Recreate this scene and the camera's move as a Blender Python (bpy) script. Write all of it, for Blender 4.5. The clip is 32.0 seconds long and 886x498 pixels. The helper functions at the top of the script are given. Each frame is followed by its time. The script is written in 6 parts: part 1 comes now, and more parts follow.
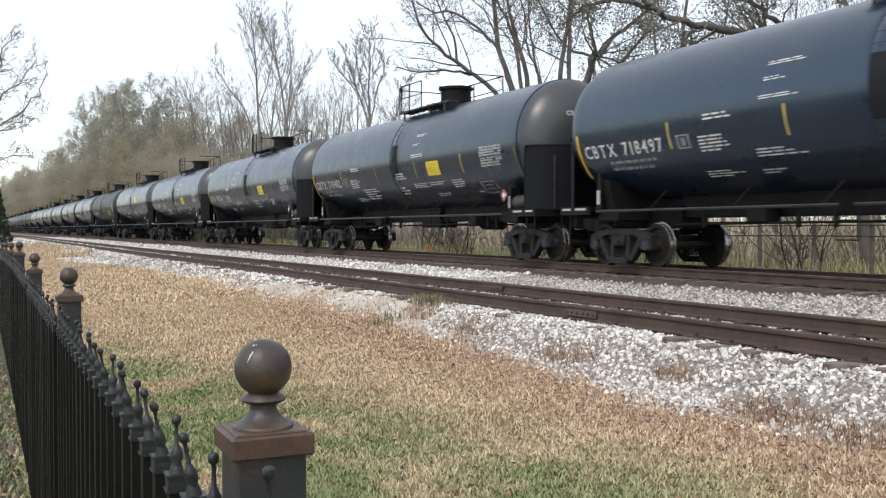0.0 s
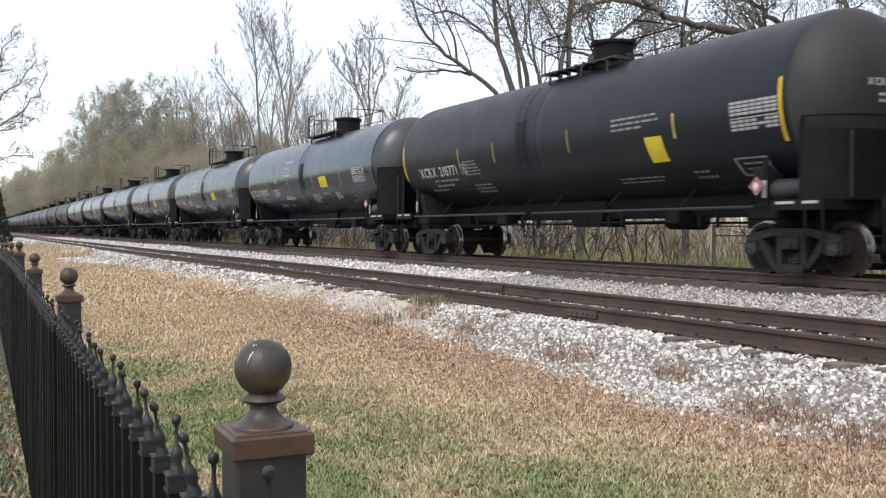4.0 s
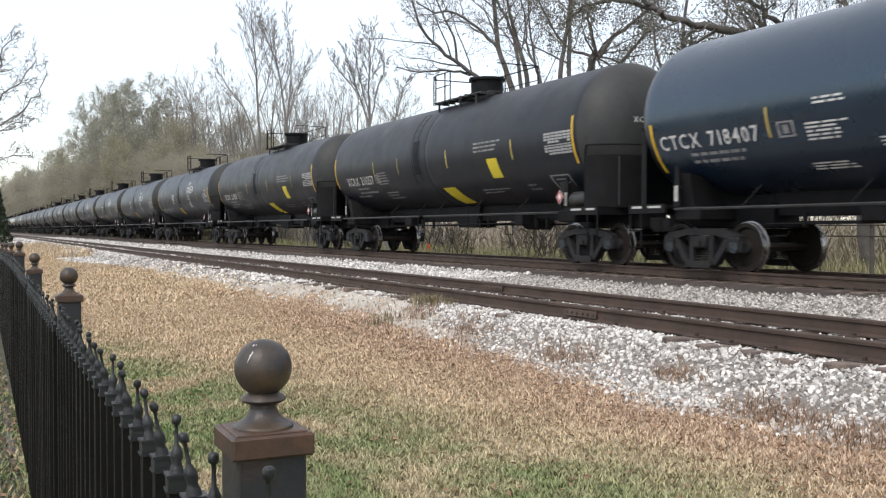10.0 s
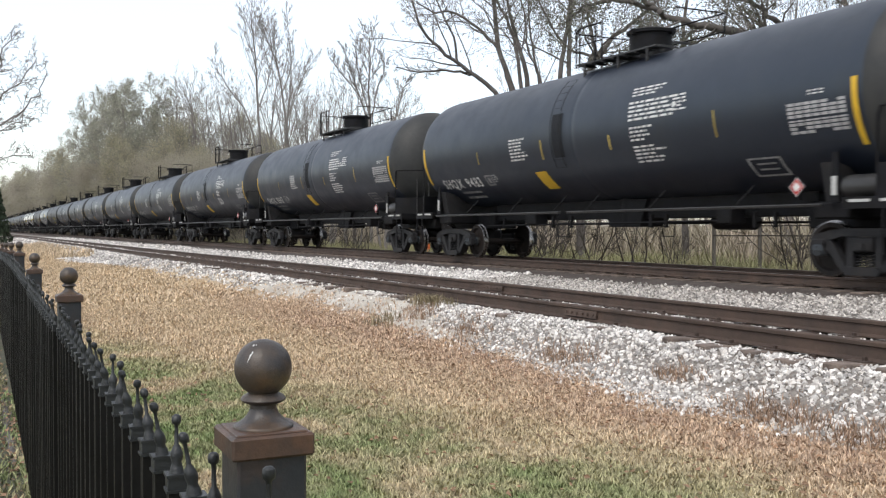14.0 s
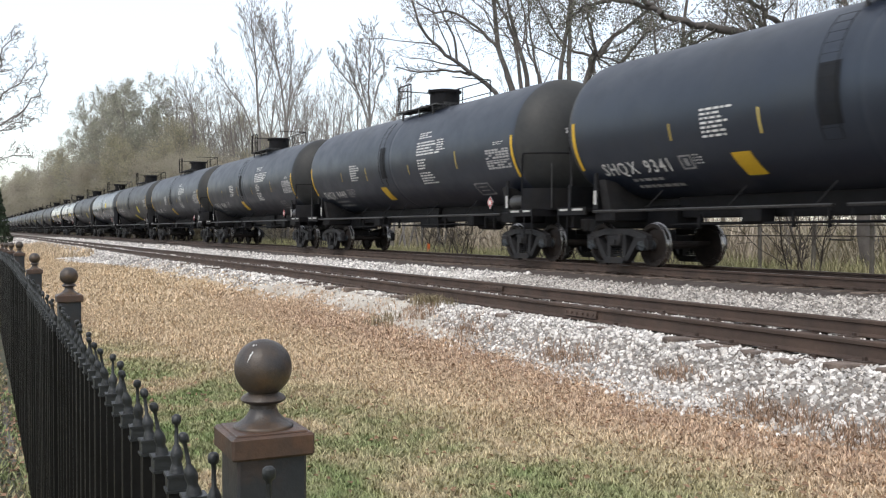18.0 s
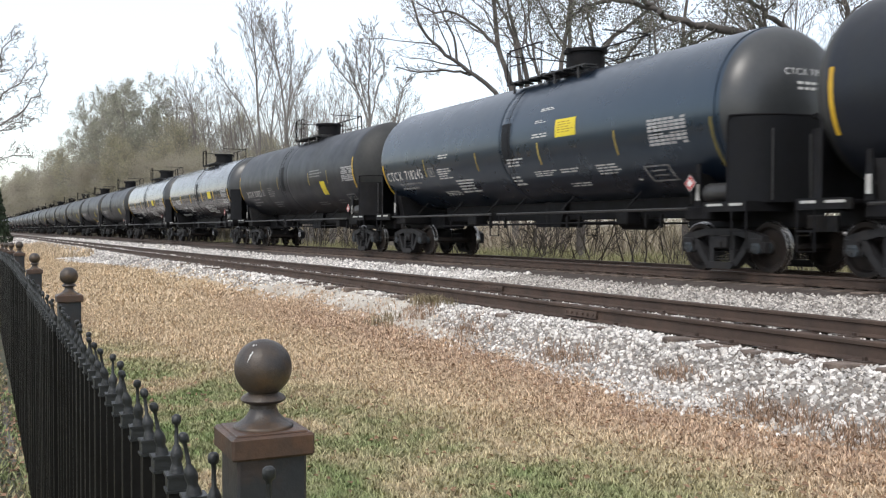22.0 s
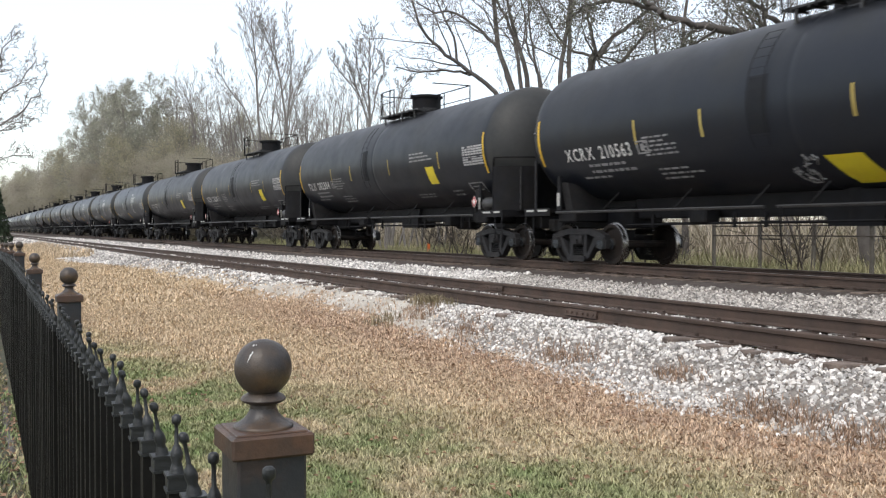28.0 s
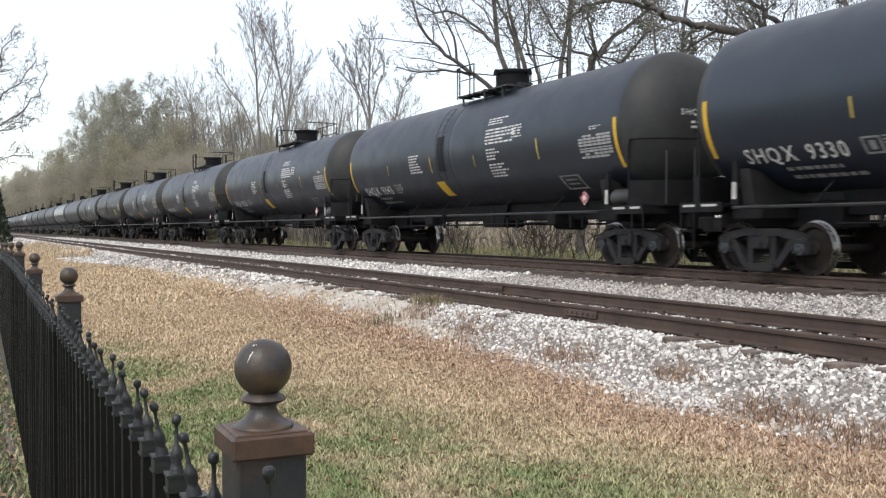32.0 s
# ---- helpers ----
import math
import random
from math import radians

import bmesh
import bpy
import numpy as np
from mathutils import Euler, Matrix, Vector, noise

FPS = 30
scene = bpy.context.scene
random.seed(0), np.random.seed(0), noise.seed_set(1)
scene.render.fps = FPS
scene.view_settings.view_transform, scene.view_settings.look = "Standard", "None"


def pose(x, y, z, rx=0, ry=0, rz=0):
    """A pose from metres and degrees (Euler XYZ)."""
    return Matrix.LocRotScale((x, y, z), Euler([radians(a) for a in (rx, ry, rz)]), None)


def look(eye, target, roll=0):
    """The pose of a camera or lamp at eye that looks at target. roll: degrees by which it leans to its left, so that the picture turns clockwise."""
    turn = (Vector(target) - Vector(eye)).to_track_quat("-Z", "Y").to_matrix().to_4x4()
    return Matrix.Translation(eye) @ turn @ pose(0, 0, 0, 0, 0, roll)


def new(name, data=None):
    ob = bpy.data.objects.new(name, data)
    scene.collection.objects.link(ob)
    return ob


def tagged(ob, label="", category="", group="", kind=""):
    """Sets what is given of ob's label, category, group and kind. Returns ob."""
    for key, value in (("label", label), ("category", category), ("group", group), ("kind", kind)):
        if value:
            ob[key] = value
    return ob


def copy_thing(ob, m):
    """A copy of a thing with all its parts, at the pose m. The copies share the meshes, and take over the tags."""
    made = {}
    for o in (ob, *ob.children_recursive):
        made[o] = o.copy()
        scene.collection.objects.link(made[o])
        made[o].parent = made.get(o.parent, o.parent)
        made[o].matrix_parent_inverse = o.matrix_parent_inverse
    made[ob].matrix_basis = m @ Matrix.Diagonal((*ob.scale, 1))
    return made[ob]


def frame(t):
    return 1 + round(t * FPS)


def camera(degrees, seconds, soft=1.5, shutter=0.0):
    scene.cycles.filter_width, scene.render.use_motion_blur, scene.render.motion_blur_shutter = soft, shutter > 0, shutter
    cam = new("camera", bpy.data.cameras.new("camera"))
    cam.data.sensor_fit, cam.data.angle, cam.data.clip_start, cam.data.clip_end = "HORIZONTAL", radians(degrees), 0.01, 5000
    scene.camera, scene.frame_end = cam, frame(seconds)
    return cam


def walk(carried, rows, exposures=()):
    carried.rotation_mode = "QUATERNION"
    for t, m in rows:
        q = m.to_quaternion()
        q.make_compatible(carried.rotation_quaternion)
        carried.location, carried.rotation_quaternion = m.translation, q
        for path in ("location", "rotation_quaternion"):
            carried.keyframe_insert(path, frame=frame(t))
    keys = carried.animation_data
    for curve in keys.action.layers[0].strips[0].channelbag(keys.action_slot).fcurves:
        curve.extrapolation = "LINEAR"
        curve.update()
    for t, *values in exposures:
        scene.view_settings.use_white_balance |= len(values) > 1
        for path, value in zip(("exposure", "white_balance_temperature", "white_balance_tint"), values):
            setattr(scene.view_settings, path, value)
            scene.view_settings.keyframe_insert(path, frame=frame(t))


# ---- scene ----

# ================= camera =================
# x runs along the track, the way the train goes; y away from the lens; z up, lawn near 0
EYE = (0.0, 0.0, 1.50)
cam = camera(49.21, 32.0, soft=1.22, shutter=0.12)
_turn, _tip = radians(26.289), radians(1.156)
AIM = (-math.cos(_turn) * math.cos(_tip), math.sin(_turn) * math.cos(_tip), EYE[2] - math.sin(_tip))
VIEW = look(EYE, AIM)
walk(cam, [(0.0, VIEW), (32.0, VIEW)])

# ================= light =================
scene.view_settings.exposure = 0.0
world = bpy.data.worlds.new("sky")
scene.world = world
world.use_nodes = True
_n, _l = world.node_tree.nodes, world.node_tree.links
_sky = _n.new("ShaderNodeTexSky")
_sky.sky_type, _sky.sun_disc = "NISHITA", False
_sky.sun_elevation, _sky.sun_rotation = radians(48), radians(150)
_sky.dust_density = 1.0
_mix = _n.new("ShaderNodeMix")
_mix.data_type, _mix.blend_type = "RGBA", "ADD"
_mix.inputs["Factor"].default_value = 1.0
_mix.inputs["B"].default_value = (7.6, 7.5, 7.4, 1)   # thin white overcast
_l.new(_sky.outputs[0], _mix.inputs["A"])
_bg = _n["Background"]
_bg.inputs["Strength"].default_value = 0.10
_l.new(_mix.outputs["Result"], _bg.inputs["Color"])
sun = new("sun", bpy.data.lights.new("sun", "SUN"))
sun.data.energy, sun.data.angle, sun.data.color = 1.7, radians(14), (1.0, 0.95, 0.88)
sun.matrix_world = look((20, -30, 45), (0, 0, 0))

# ================= mesh kit =================
class Kit:
    """Gathers vertices and faces for one mesh."""

    def __init__(self):
        self.v, self.f, self.mi = [], [], []

    def add(self, vs, fs, m=0):
        b = len(self.v)
        self.v += [tuple(p) for p in vs]
        self.f += [tuple(i + b for i in f) for f in fs]
        self.mi += [m] * len(fs)
        return self

    def box(self, x0, x1, y0, y1, z0, z1, bev=0.0, m=0, mat=None):
        if bev <= 0:
            vs = [(x, y, z) for z in (z0, z1) for y in (y0, y1) for x in (x0, x1)]
            fs = [(0, 2, 3, 1), (4, 5, 7, 6), (0, 1, 5, 4), (2, 6, 7, 3), (0, 4, 6, 2), (1, 3, 7, 5)]
        else:
            b, vs = bev, []
            for z, i in ((z0, b), (z0 + b, 0), (z1 - b, 0), (z1, b)):
                e = b if i == 0 else 0
                vs += [(x0 + i + e, y0 + i, z), (x1 - i - e, y0 + i, z), (x1 - i, y0 + i + e, z), (x1 - i, y1 - i - e, z),
                       (x1 - i - e, y1 - i, z), (x0 + i + e, y1 - i, z), (x0 + i, y1 - i - e, z), (x0 + i, y0 + i + e, z)]
            fs = [tuple(range(7, -1, -1)), tuple(range(24, 32))]
            fs += [(8 * r + i, 8 * r + (i + 1) % 8, 8 * r + 8 + (i + 1) % 8, 8 * r + 8 + i) for r in range(3) for i in range(8)]
        if mat is not None:
            vs = [mat @ Vector(p) for p in vs]
        return self.add(vs, fs, m)

    def tube(self, pts, r, n=6, m=0, caps=True):
        """A round bar along points; r is one radius or one for each point."""
        pts = [Vector(p) for p in pts]
        rs = r if isinstance(r, (list, tuple)) else [r] * len(pts)
        vs, fs, last = [], [], None
        for i, p in enumerate(pts):
            d = (pts[min(i + 1, len(pts) - 1)] - pts[max(i - 1, 0)]).normalized()
            a = d.orthogonal().normalized() if last is None else (last - d * last.dot(d)).normalized()
            last, b = a, d.cross(a)
            for k in range(n):
                w = 2 * math.pi * k / n
                vs.append(p + (a * math.cos(w) + b * math.sin(w)) * rs[i])
        for i in range(len(pts) - 1):
            for k in range(n):
                fs.append((i * n + k, i * n + (k + 1) % n, i * n + n + (k + 1) % n, i * n + n + k))
        if caps:
            fs.append(tuple(range(n - 1, -1, -1)))
            fs.append(tuple(range((len(pts) - 1) * n, len(pts) * n)))
        return self.add(vs, fs, m)

    def lathe(self, prof, n=24, axis="z", at=(0, 0, 0), m=0, caps=True):
        """Turns (radius, height) pairs round an axis."""
        vs, fs = [], []
        for r, h in prof:
            for k in range(n):
                w = 2 * math.pi * k / n
                a, b = r * math.cos(w), r * math.sin(w)
                p = {"z": (a, b, h), "x": (h, a, b), "y": (b, h, a)}[axis]
                vs.append((p[0] + at[0], p[1] + at[1], p[2] + at[2]))
        for i in range(len(prof) - 1):
            for k in range(n):
                fs.append((i * n + k, i * n + (k + 1) % n, i * n + n + (k + 1) % n, i * n + n + k))
        if caps and prof[0][0] > 1e-6:
            fs.append(tuple(range(n - 1, -1, -1)))
        if caps and prof[-1][0] > 1e-6:
            fs.append(tuple(range((len(prof) - 1) * n, len(prof) * n)))
        return self.add(vs, fs, m)

    def prism(self, outline, y0, y1, m=0, plane="xz"):
        """An outline in a plane, drawn out across it."""
        n = len(outline)
        put = {"xz": lambda a, b, c: (a, c, b), "yz": lambda a, b, c: (c, a, b), "xy": lambda a, b, c: (a, b, c)}[plane]
        vs = [put(a, b, y0) for a, b in outline] + [put(a, b, y1) for a, b in outline]
        fs = [tuple(range(n - 1, -1, -1)), tuple(range(n, 2 * n))] + [(i, (i + 1) % n, n + (i + 1) % n, n + i) for i in range(n)]
        return self.add(vs, fs, m)

    def mesh(self, name, mats, smooth=30):
        me = bpy.data.meshes.new(name)
        me.from_pydata(self.v, [], self.f)
        for mt in (mats if isinstance(mats, (list, tuple)) else [mats]):
            me.materials.append(mt)
        if any(self.mi):
            me.polygons.foreach_set("material_index", self.mi)
        bm = bmesh.new()
        bm.from_mesh(me)
        bmesh.ops.recalc_face_normals(bm, faces=bm.faces)
        lim = radians(smooth)
        for f in bm.faces:
            f.smooth = smooth > 0
        if smooth > 0:
            for e in bm.edges:
                if len(e.link_faces) == 2 and e.calc_face_angle(0) > lim:
                    e.smooth = False
        bm.to_mesh(me)
        bm.free()
        return me


def part(name, kit, mats, parent=None, label="", at=None, smooth=30):
    """One mesh object, under a thing or a part."""
    me = kit if isinstance(kit, bpy.types.Mesh) else kit.mesh(name, mats, smooth)
    ob = new(name, me)
    if parent is not None:
        ob.parent = parent
    if at is not None:
        ob.matrix_basis = at
    if label:
        ob["label"] = label
    return ob


def raw_mesh(name, verts, faces, mats, smooth=False):
    """A mesh straight from arrays: verts (n, 3), faces (m, 3 or 4)."""
    me = bpy.data.meshes.new(name)
    verts, faces = np.asarray(verts, np.float32), np.asarray(faces, np.int32)
    k = faces.shape[1]
    me.vertices.add(len(verts))
    me.vertices.foreach_set("co", verts.ravel())
    me.loops.add(faces.size)
    me.loops.foreach_set("vertex_index", faces.ravel())
    me.polygons.add(len(faces))
    me.polygons.foreach_set("loop_start", np.arange(0, faces.size, k, dtype=np.int32))
    me.polygons.foreach_set("use_smooth", np.full(len(faces), smooth))
    me.update(calc_edges=True)
    for mt in (mats if isinstance(mats, (list, tuple)) else [mats]):
        me.materials.append(mt)
    return me

# ================= materials =================
def stuff(name, base, rough=0.7, metal=0.0, var=None, scale=6.0, fine=60.0, amount=0.5, bump=0.15, bscale=80.0, coat=0.0,
          spec=0.5, rough_var=0.15, island=0.0, where="Object", stains=None, stain_scale=1.2, stain_amt=0.4, obj=0.0):
    """A surface with variation at two scales, stains, roughness change and fine relief."""
    mt = bpy.data.materials.new(name)
    mt.use_nodes = True
    n, l = mt.node_tree.nodes, mt.node_tree.links
    b = n["Principled BSDF"]
    tc = n.new("ShaderNodeTexCoord")
    co = tc.outputs[where]

    def noi(s, d=4.0, r=0.6):
        t = n.new("ShaderNodeTexNoise")
        t.inputs["Scale"].default_value, t.inputs["Detail"].default_value, t.inputs["Roughness"].default_value = s, d, r
        l.new(co, t.inputs["Vector"])
        return t.outputs["Fac"]

    def ramp(src, lo, hi):
        r = n.new("ShaderNodeMapRange")
        r.inputs["From Min"].default_value, r.inputs["From Max"].default_value = lo, hi
        l.new(src, r.inputs["Value"])
        return r.outputs["Result"]

    def blend(fac, a, bb, mode="MIX"):
        m = n.new("ShaderNodeMix")
        m.data_type, m.blend_type = "RGBA", mode
        for sock, val in (("Factor", fac), ("A", a), ("B", bb)):
            if isinstance(val, (int, float)):
                m.inputs[sock].default_value = val
            elif isinstance(val, tuple):
                m.inputs[sock].default_value = (*val, 1)
            else:
                l.new(val, m.inputs[sock])
        return m.outputs["Result"]

    def times(src, k):
        m = n.new("ShaderNodeMath")
        m.operation = "MULTIPLY"
        l.new(src, m.inputs[0])
        m.inputs[1].default_value = k
        return m.outputs[0]

    var = var or tuple(c * 0.6 for c in base)
    col = blend(ramp(noi(scale), 0.35, 0.68), base, var)
    f = noi(fine, 6.0, 0.7)
    col = blend(times(ramp(f, 0.4, 0.75), amount), col, tuple(c * 0.45 for c in base))
    if stains:
        col = blend(times(ramp(noi(stain_scale, 6.0, 0.65), 0.5, 0.7), stain_amt), col, stains)
    if island or obj:
        if island:
            g = n.new("ShaderNodeNewGeometry").outputs["Random Per Island"]
        else:
            g = n.new("ShaderNodeObjectInfo").outputs["Random"]
        k = island or obj
        m = n.new("ShaderNodeMapRange")
        m.inputs["To Min"].default_value, m.inputs["To Max"].default_value = 1 - k, 1 + k
        l.new(g, m.inputs["Value"])
        h = n.new("ShaderNodeHueSaturation")
        l.new(m.outputs["Result"], h.inputs["Value"])
        l.new(col, h.inputs["Color"])
        col = h.outputs["Color"]
    l.new(col, b.inputs["Base Color"])
    rr = n.new("ShaderNodeMapRange")
    rr.inputs["To Min"].default_value, rr.inputs["To Max"].default_value = max(rough - rough_var, 0.03), min(rough + rough_var, 1.0)
    l.new(noi(scale * 2.7), rr.inputs["Value"])
    l.new(rr.outputs["Result"], b.inputs["Roughness"])
    b.inputs["Metallic"].default_value = metal
    b.inputs["Specular IOR Level"].default_value = spec
    b.inputs["Coat Weight"].default_value = coat
    b.inputs["Coat Roughness"].default_value = 0.12
    if bump:
        bp = n.new("ShaderNodeBump")
        bp.inputs["Strength"].default_value, bp.inputs["Distance"].default_value = bump, 0.02
        l.new(noi(bscale, 5.0), bp.inputs["Height"])
        l.new(bp.outputs["Normal"], b.inputs["Normal"])
    return mt


M_BALLAST = stuff("crushed limestone ballast", (0.30, 0.27, 0.24), 0.95, var=(0.17, 0.148, 0.13), scale=14, fine=40.0, amount=0.8, bump=1.0, bscale=22, stains=(0.25, 0.21, 0.17), stain_scale=0.7, stain_amt=0.5)
M_STONE = stuff("limestone chips", (0.74, 0.71, 0.675), 0.9, var=(0.46, 0.425, 0.39), scale=9, fine=60, amount=0.4, bump=0.3, bscale=90, island=0.62)
M_RAIL = stuff("rusted rail steel", (0.105, 0.070, 0.053), 0.75, var=(0.062, 0.044, 0.036), scale=3, fine=50, amount=0.5, bump=0.3, bscale=120, metal=0.2)
M_SHINE = stuff("worn rail head", (0.16, 0.13, 0.11), 0.4, var=(0.11, 0.08, 0.065), scale=5, fine=60, amount=0.3, bump=0.1, metal=0.8)
M_TIE = stuff("weathered timber tie", (0.22, 0.172, 0.142), 0.9, var=(0.08, 0.06, 0.05), scale=7, fine=50, amount=0.6, bump=0.6, bscale=45, obj=0.3)
# blue in this black base stands in for the sky's reflection
M_TANK_A = stuff("glossy black tank paint", (0.0075, 0.015, 0.030), 0.30, var=(0.010, 0.0175, 0.032), scale=0.5, fine=12, amount=0.3, bump=0.02, bscale=4, coat=0.25, spec=1.0, stains=(0.026, 0.030, 0.036), stain_scale=0.5, stain_amt=0.35, obj=0.2)
M_TANK_B = stuff("matt charcoal tank paint", (0.012, 0.0162, 0.028), 0.42, var=(0.0155, 0.0205, 0.033), scale=0.6, fine=12, amount=0.3, bump=0.02, bscale=4, spec=0.75, stains=(0.022, 0.021, 0.020), stain_scale=0.6, stain_amt=0.4, obj=0.2)
M_TANK_C = stuff("road-dusted black tank paint", (0.0125, 0.015, 0.0225), 0.42, var=(0.019, 0.0198, 0.0215), scale=0.5, fine=10, amount=0.3, bump=0.03, bscale=4, spec=0.36, stains=(0.02, 0.0195, 0.019), stain_scale=0.5, stain_amt=0.5, obj=0.25)
M_BLACK = stuff("black frame paint", (0.0125, 0.0128, 0.0155), 0.65, var=(0.009, 0.0085, 0.008), scale=3, fine=30, amount=0.4, bump=0.15, spec=0.14, stains=(0.022, 0.019, 0.017), stain_scale=2, stain_amt=0.4)
M_TRUCK = stuff("oily cast steel", (0.018, 0.0182, 0.020), 0.6, var=(0.031, 0.030, 0.031), scale=4, fine=40, amount=0.4, bump=0.25, bscale=50, spec=0.2, stains=(0.035, 0.028, 0.023), stain_scale=3, stain_amt=0.35)
M_WHEEL = stuff("dark wheel steel", (0.014, 0.012, 0.011), 0.6, var=(0.026, 0.019, 0.016), scale=4, fine=40, amount=0.4, bump=0.1, spec=0.2)
M_TREAD = stuff("polished wheel tread", (0.34, 0.33, 0.32), 0.25, var=(0.22, 0.21, 0.20), scale=9, fine=60, amount=0.2, bump=0.0, metal=1.0)
M_WHITE = stuff("white stencil paint", (0.72, 0.72, 0.70), 0.6, var=(0.6, 0.6, 0.58), scale=5, fine=40, amount=0.3, bump=0)
M_GREY = stuff("grey stencil paint", (0.36, 0.36, 0.36), 0.7, var=(0.2, 0.2, 0.2), scale=6, fine=60, amount=0.6, bump=0)
M_YELLOW = stuff("yellow reflective sheet", (0.78, 0.64, 0.03), 0.5, var=(0.7, 0.55, 0.03), scale=3, fine=30, amount=0.25, bump=0)
M_YDIM = stuff("grimy yellow reflective sheet", (0.42, 0.27, 0.02), 0.6, var=(0.3, 0.18, 0.03), scale=3, fine=30, amount=0.4, bump=0)
M_RED = stuff("red placard print", (0.50, 0.04, 0.04), 0.6, scale=5, bump=0)
M_FENCE = stuff("black fence paint over rust", (0.0098, 0.0094, 0.0085), 0.5, var=(0.0125, 0.012, 0.011), scale=6, fine=60, amount=0.4, bump=0.2, bscale=70, spec=0.12)
M_FINIAL = stuff("lighter grey-black iron", (0.017, 0.0192, 0.0205), 0.42, var=(0.025, 0.027, 0.027), scale=14, fine=90, amount=0.4, bump=0.2, bscale=90)
M_POST = stuff("rust-bled brown post paint", (0.034, 0.033, 0.036), 0.42, var=(0.075, 0.052, 0.033), scale=17, fine=150, amount=0.4, bump=0.12, bscale=160, stains=(0.13, 0.075, 0.034), stain_scale=15, stain_amt=0.8)
M_BARK_D = stuff("dark furrowed bark", (0.15, 0.135, 0.125), 0.95, var=(0.09, 0.08, 0.072), scale=2.5, fine=25, amount=0.5, bump=0.5, bscale=20)
M_YARD = stuff("leaf-strewn yard soil", (0.078, 0.074, 0.048), 0.95, var=(0.055, 0.067, 0.032), scale=2.2, fine=14, amount=0.6, bump=0.7, bscale=30, stains=(0.17, 0.13, 0.095), stain_scale=3.0, stain_amt=0.6)
M_SHAFT = stuff("blue-black post paint", (0.020, 0.0225, 0.026), 0.45, var=(0.030, 0.030, 0.031), scale=12, fine=90, amount=0.4, bump=0.12, bscale=160, stains=(0.085, 0.042, 0.024), stain_scale=9, stain_amt=0.6)
M_BARK = stuff("grey bark", (0.26, 0.24, 0.225), 0.95, var=(0.18, 0.165, 0.15), scale=2.5, fine=25, amount=0.5, bump=0.5, bscale=20)
M_TWIG = stuff("grey-brown twigs", (0.30, 0.275, 0.25), 0.95, var=(0.24, 0.215, 0.195), scale=2, fine=20, amount=0.2, bump=0)
M_LEAF = stuff("grey-green leaves", (0.17, 0.17, 0.13), 0.7, var=(0.12, 0.125, 0.09), scale=1.0, fine=12, amount=0.3, bump=0, island=0.45)
# olive buds, made paler so that the colour carries the distance haze
M_BUD = stuff("haze-paled olive buds", (0.43, 0.395, 0.295), 0.8, var=(0.37, 0.35, 0.225), scale=0.6, fine=12, amount=0.3, bump=0, island=0.4)
M_PINE = stuff("dark evergreen needles", (0.03, 0.05, 0.022), 0.8, var=(0.02, 0.035, 0.015), scale=1, fine=12, amount=0.4, bump=0, island=0.4)
M_DRY = stuff("dry brush stems", (0.27, 0.22, 0.14), 0.95, var=(0.20, 0.17, 0.09), scale=0.7, fine=10, amount=0.3, bump=0, island=0.4)
M_DIRT = stuff("bank of dry weeds and soil", (0.20, 0.16, 0.09), 0.95, var=(0.14, 0.14, 0.06), scale=0.3, fine=5, amount=0.5, bump=0.8, bscale=15)
M_TANK_D = stuff("wet-looking black tank paint", (0.010, 0.0135, 0.021), 0.24, var=(0.013, 0.0165, 0.024), scale=0.5, fine=12, amount=0.3, bump=0.01, bscale=3, coat=0.6, obj=0.1)
M_CAP = stuff("grey-blue bearing cap", (0.05, 0.068, 0.085), 0.6, var=(0.03, 0.03, 0.03), scale=6, bump=0.1)
M_STRIP = stuff("pale reflective tape", (0.55, 0.55, 0.53), 0.5, var=(0.4, 0.39, 0.37), scale=8, bump=0)
M_PIPE = stuff("worn pipe steel", (0.05, 0.049, 0.048), 0.45, var=(0.025, 0.024, 0.024), scale=2, bump=0.1, metal=0.2)
M_PALE = stuff("pale worn stencil paint", (0.5, 0.5, 0.5), 0.7, var=(0.3, 0.3, 0.3), scale=7, fine=60, amount=0.6, bump=0)


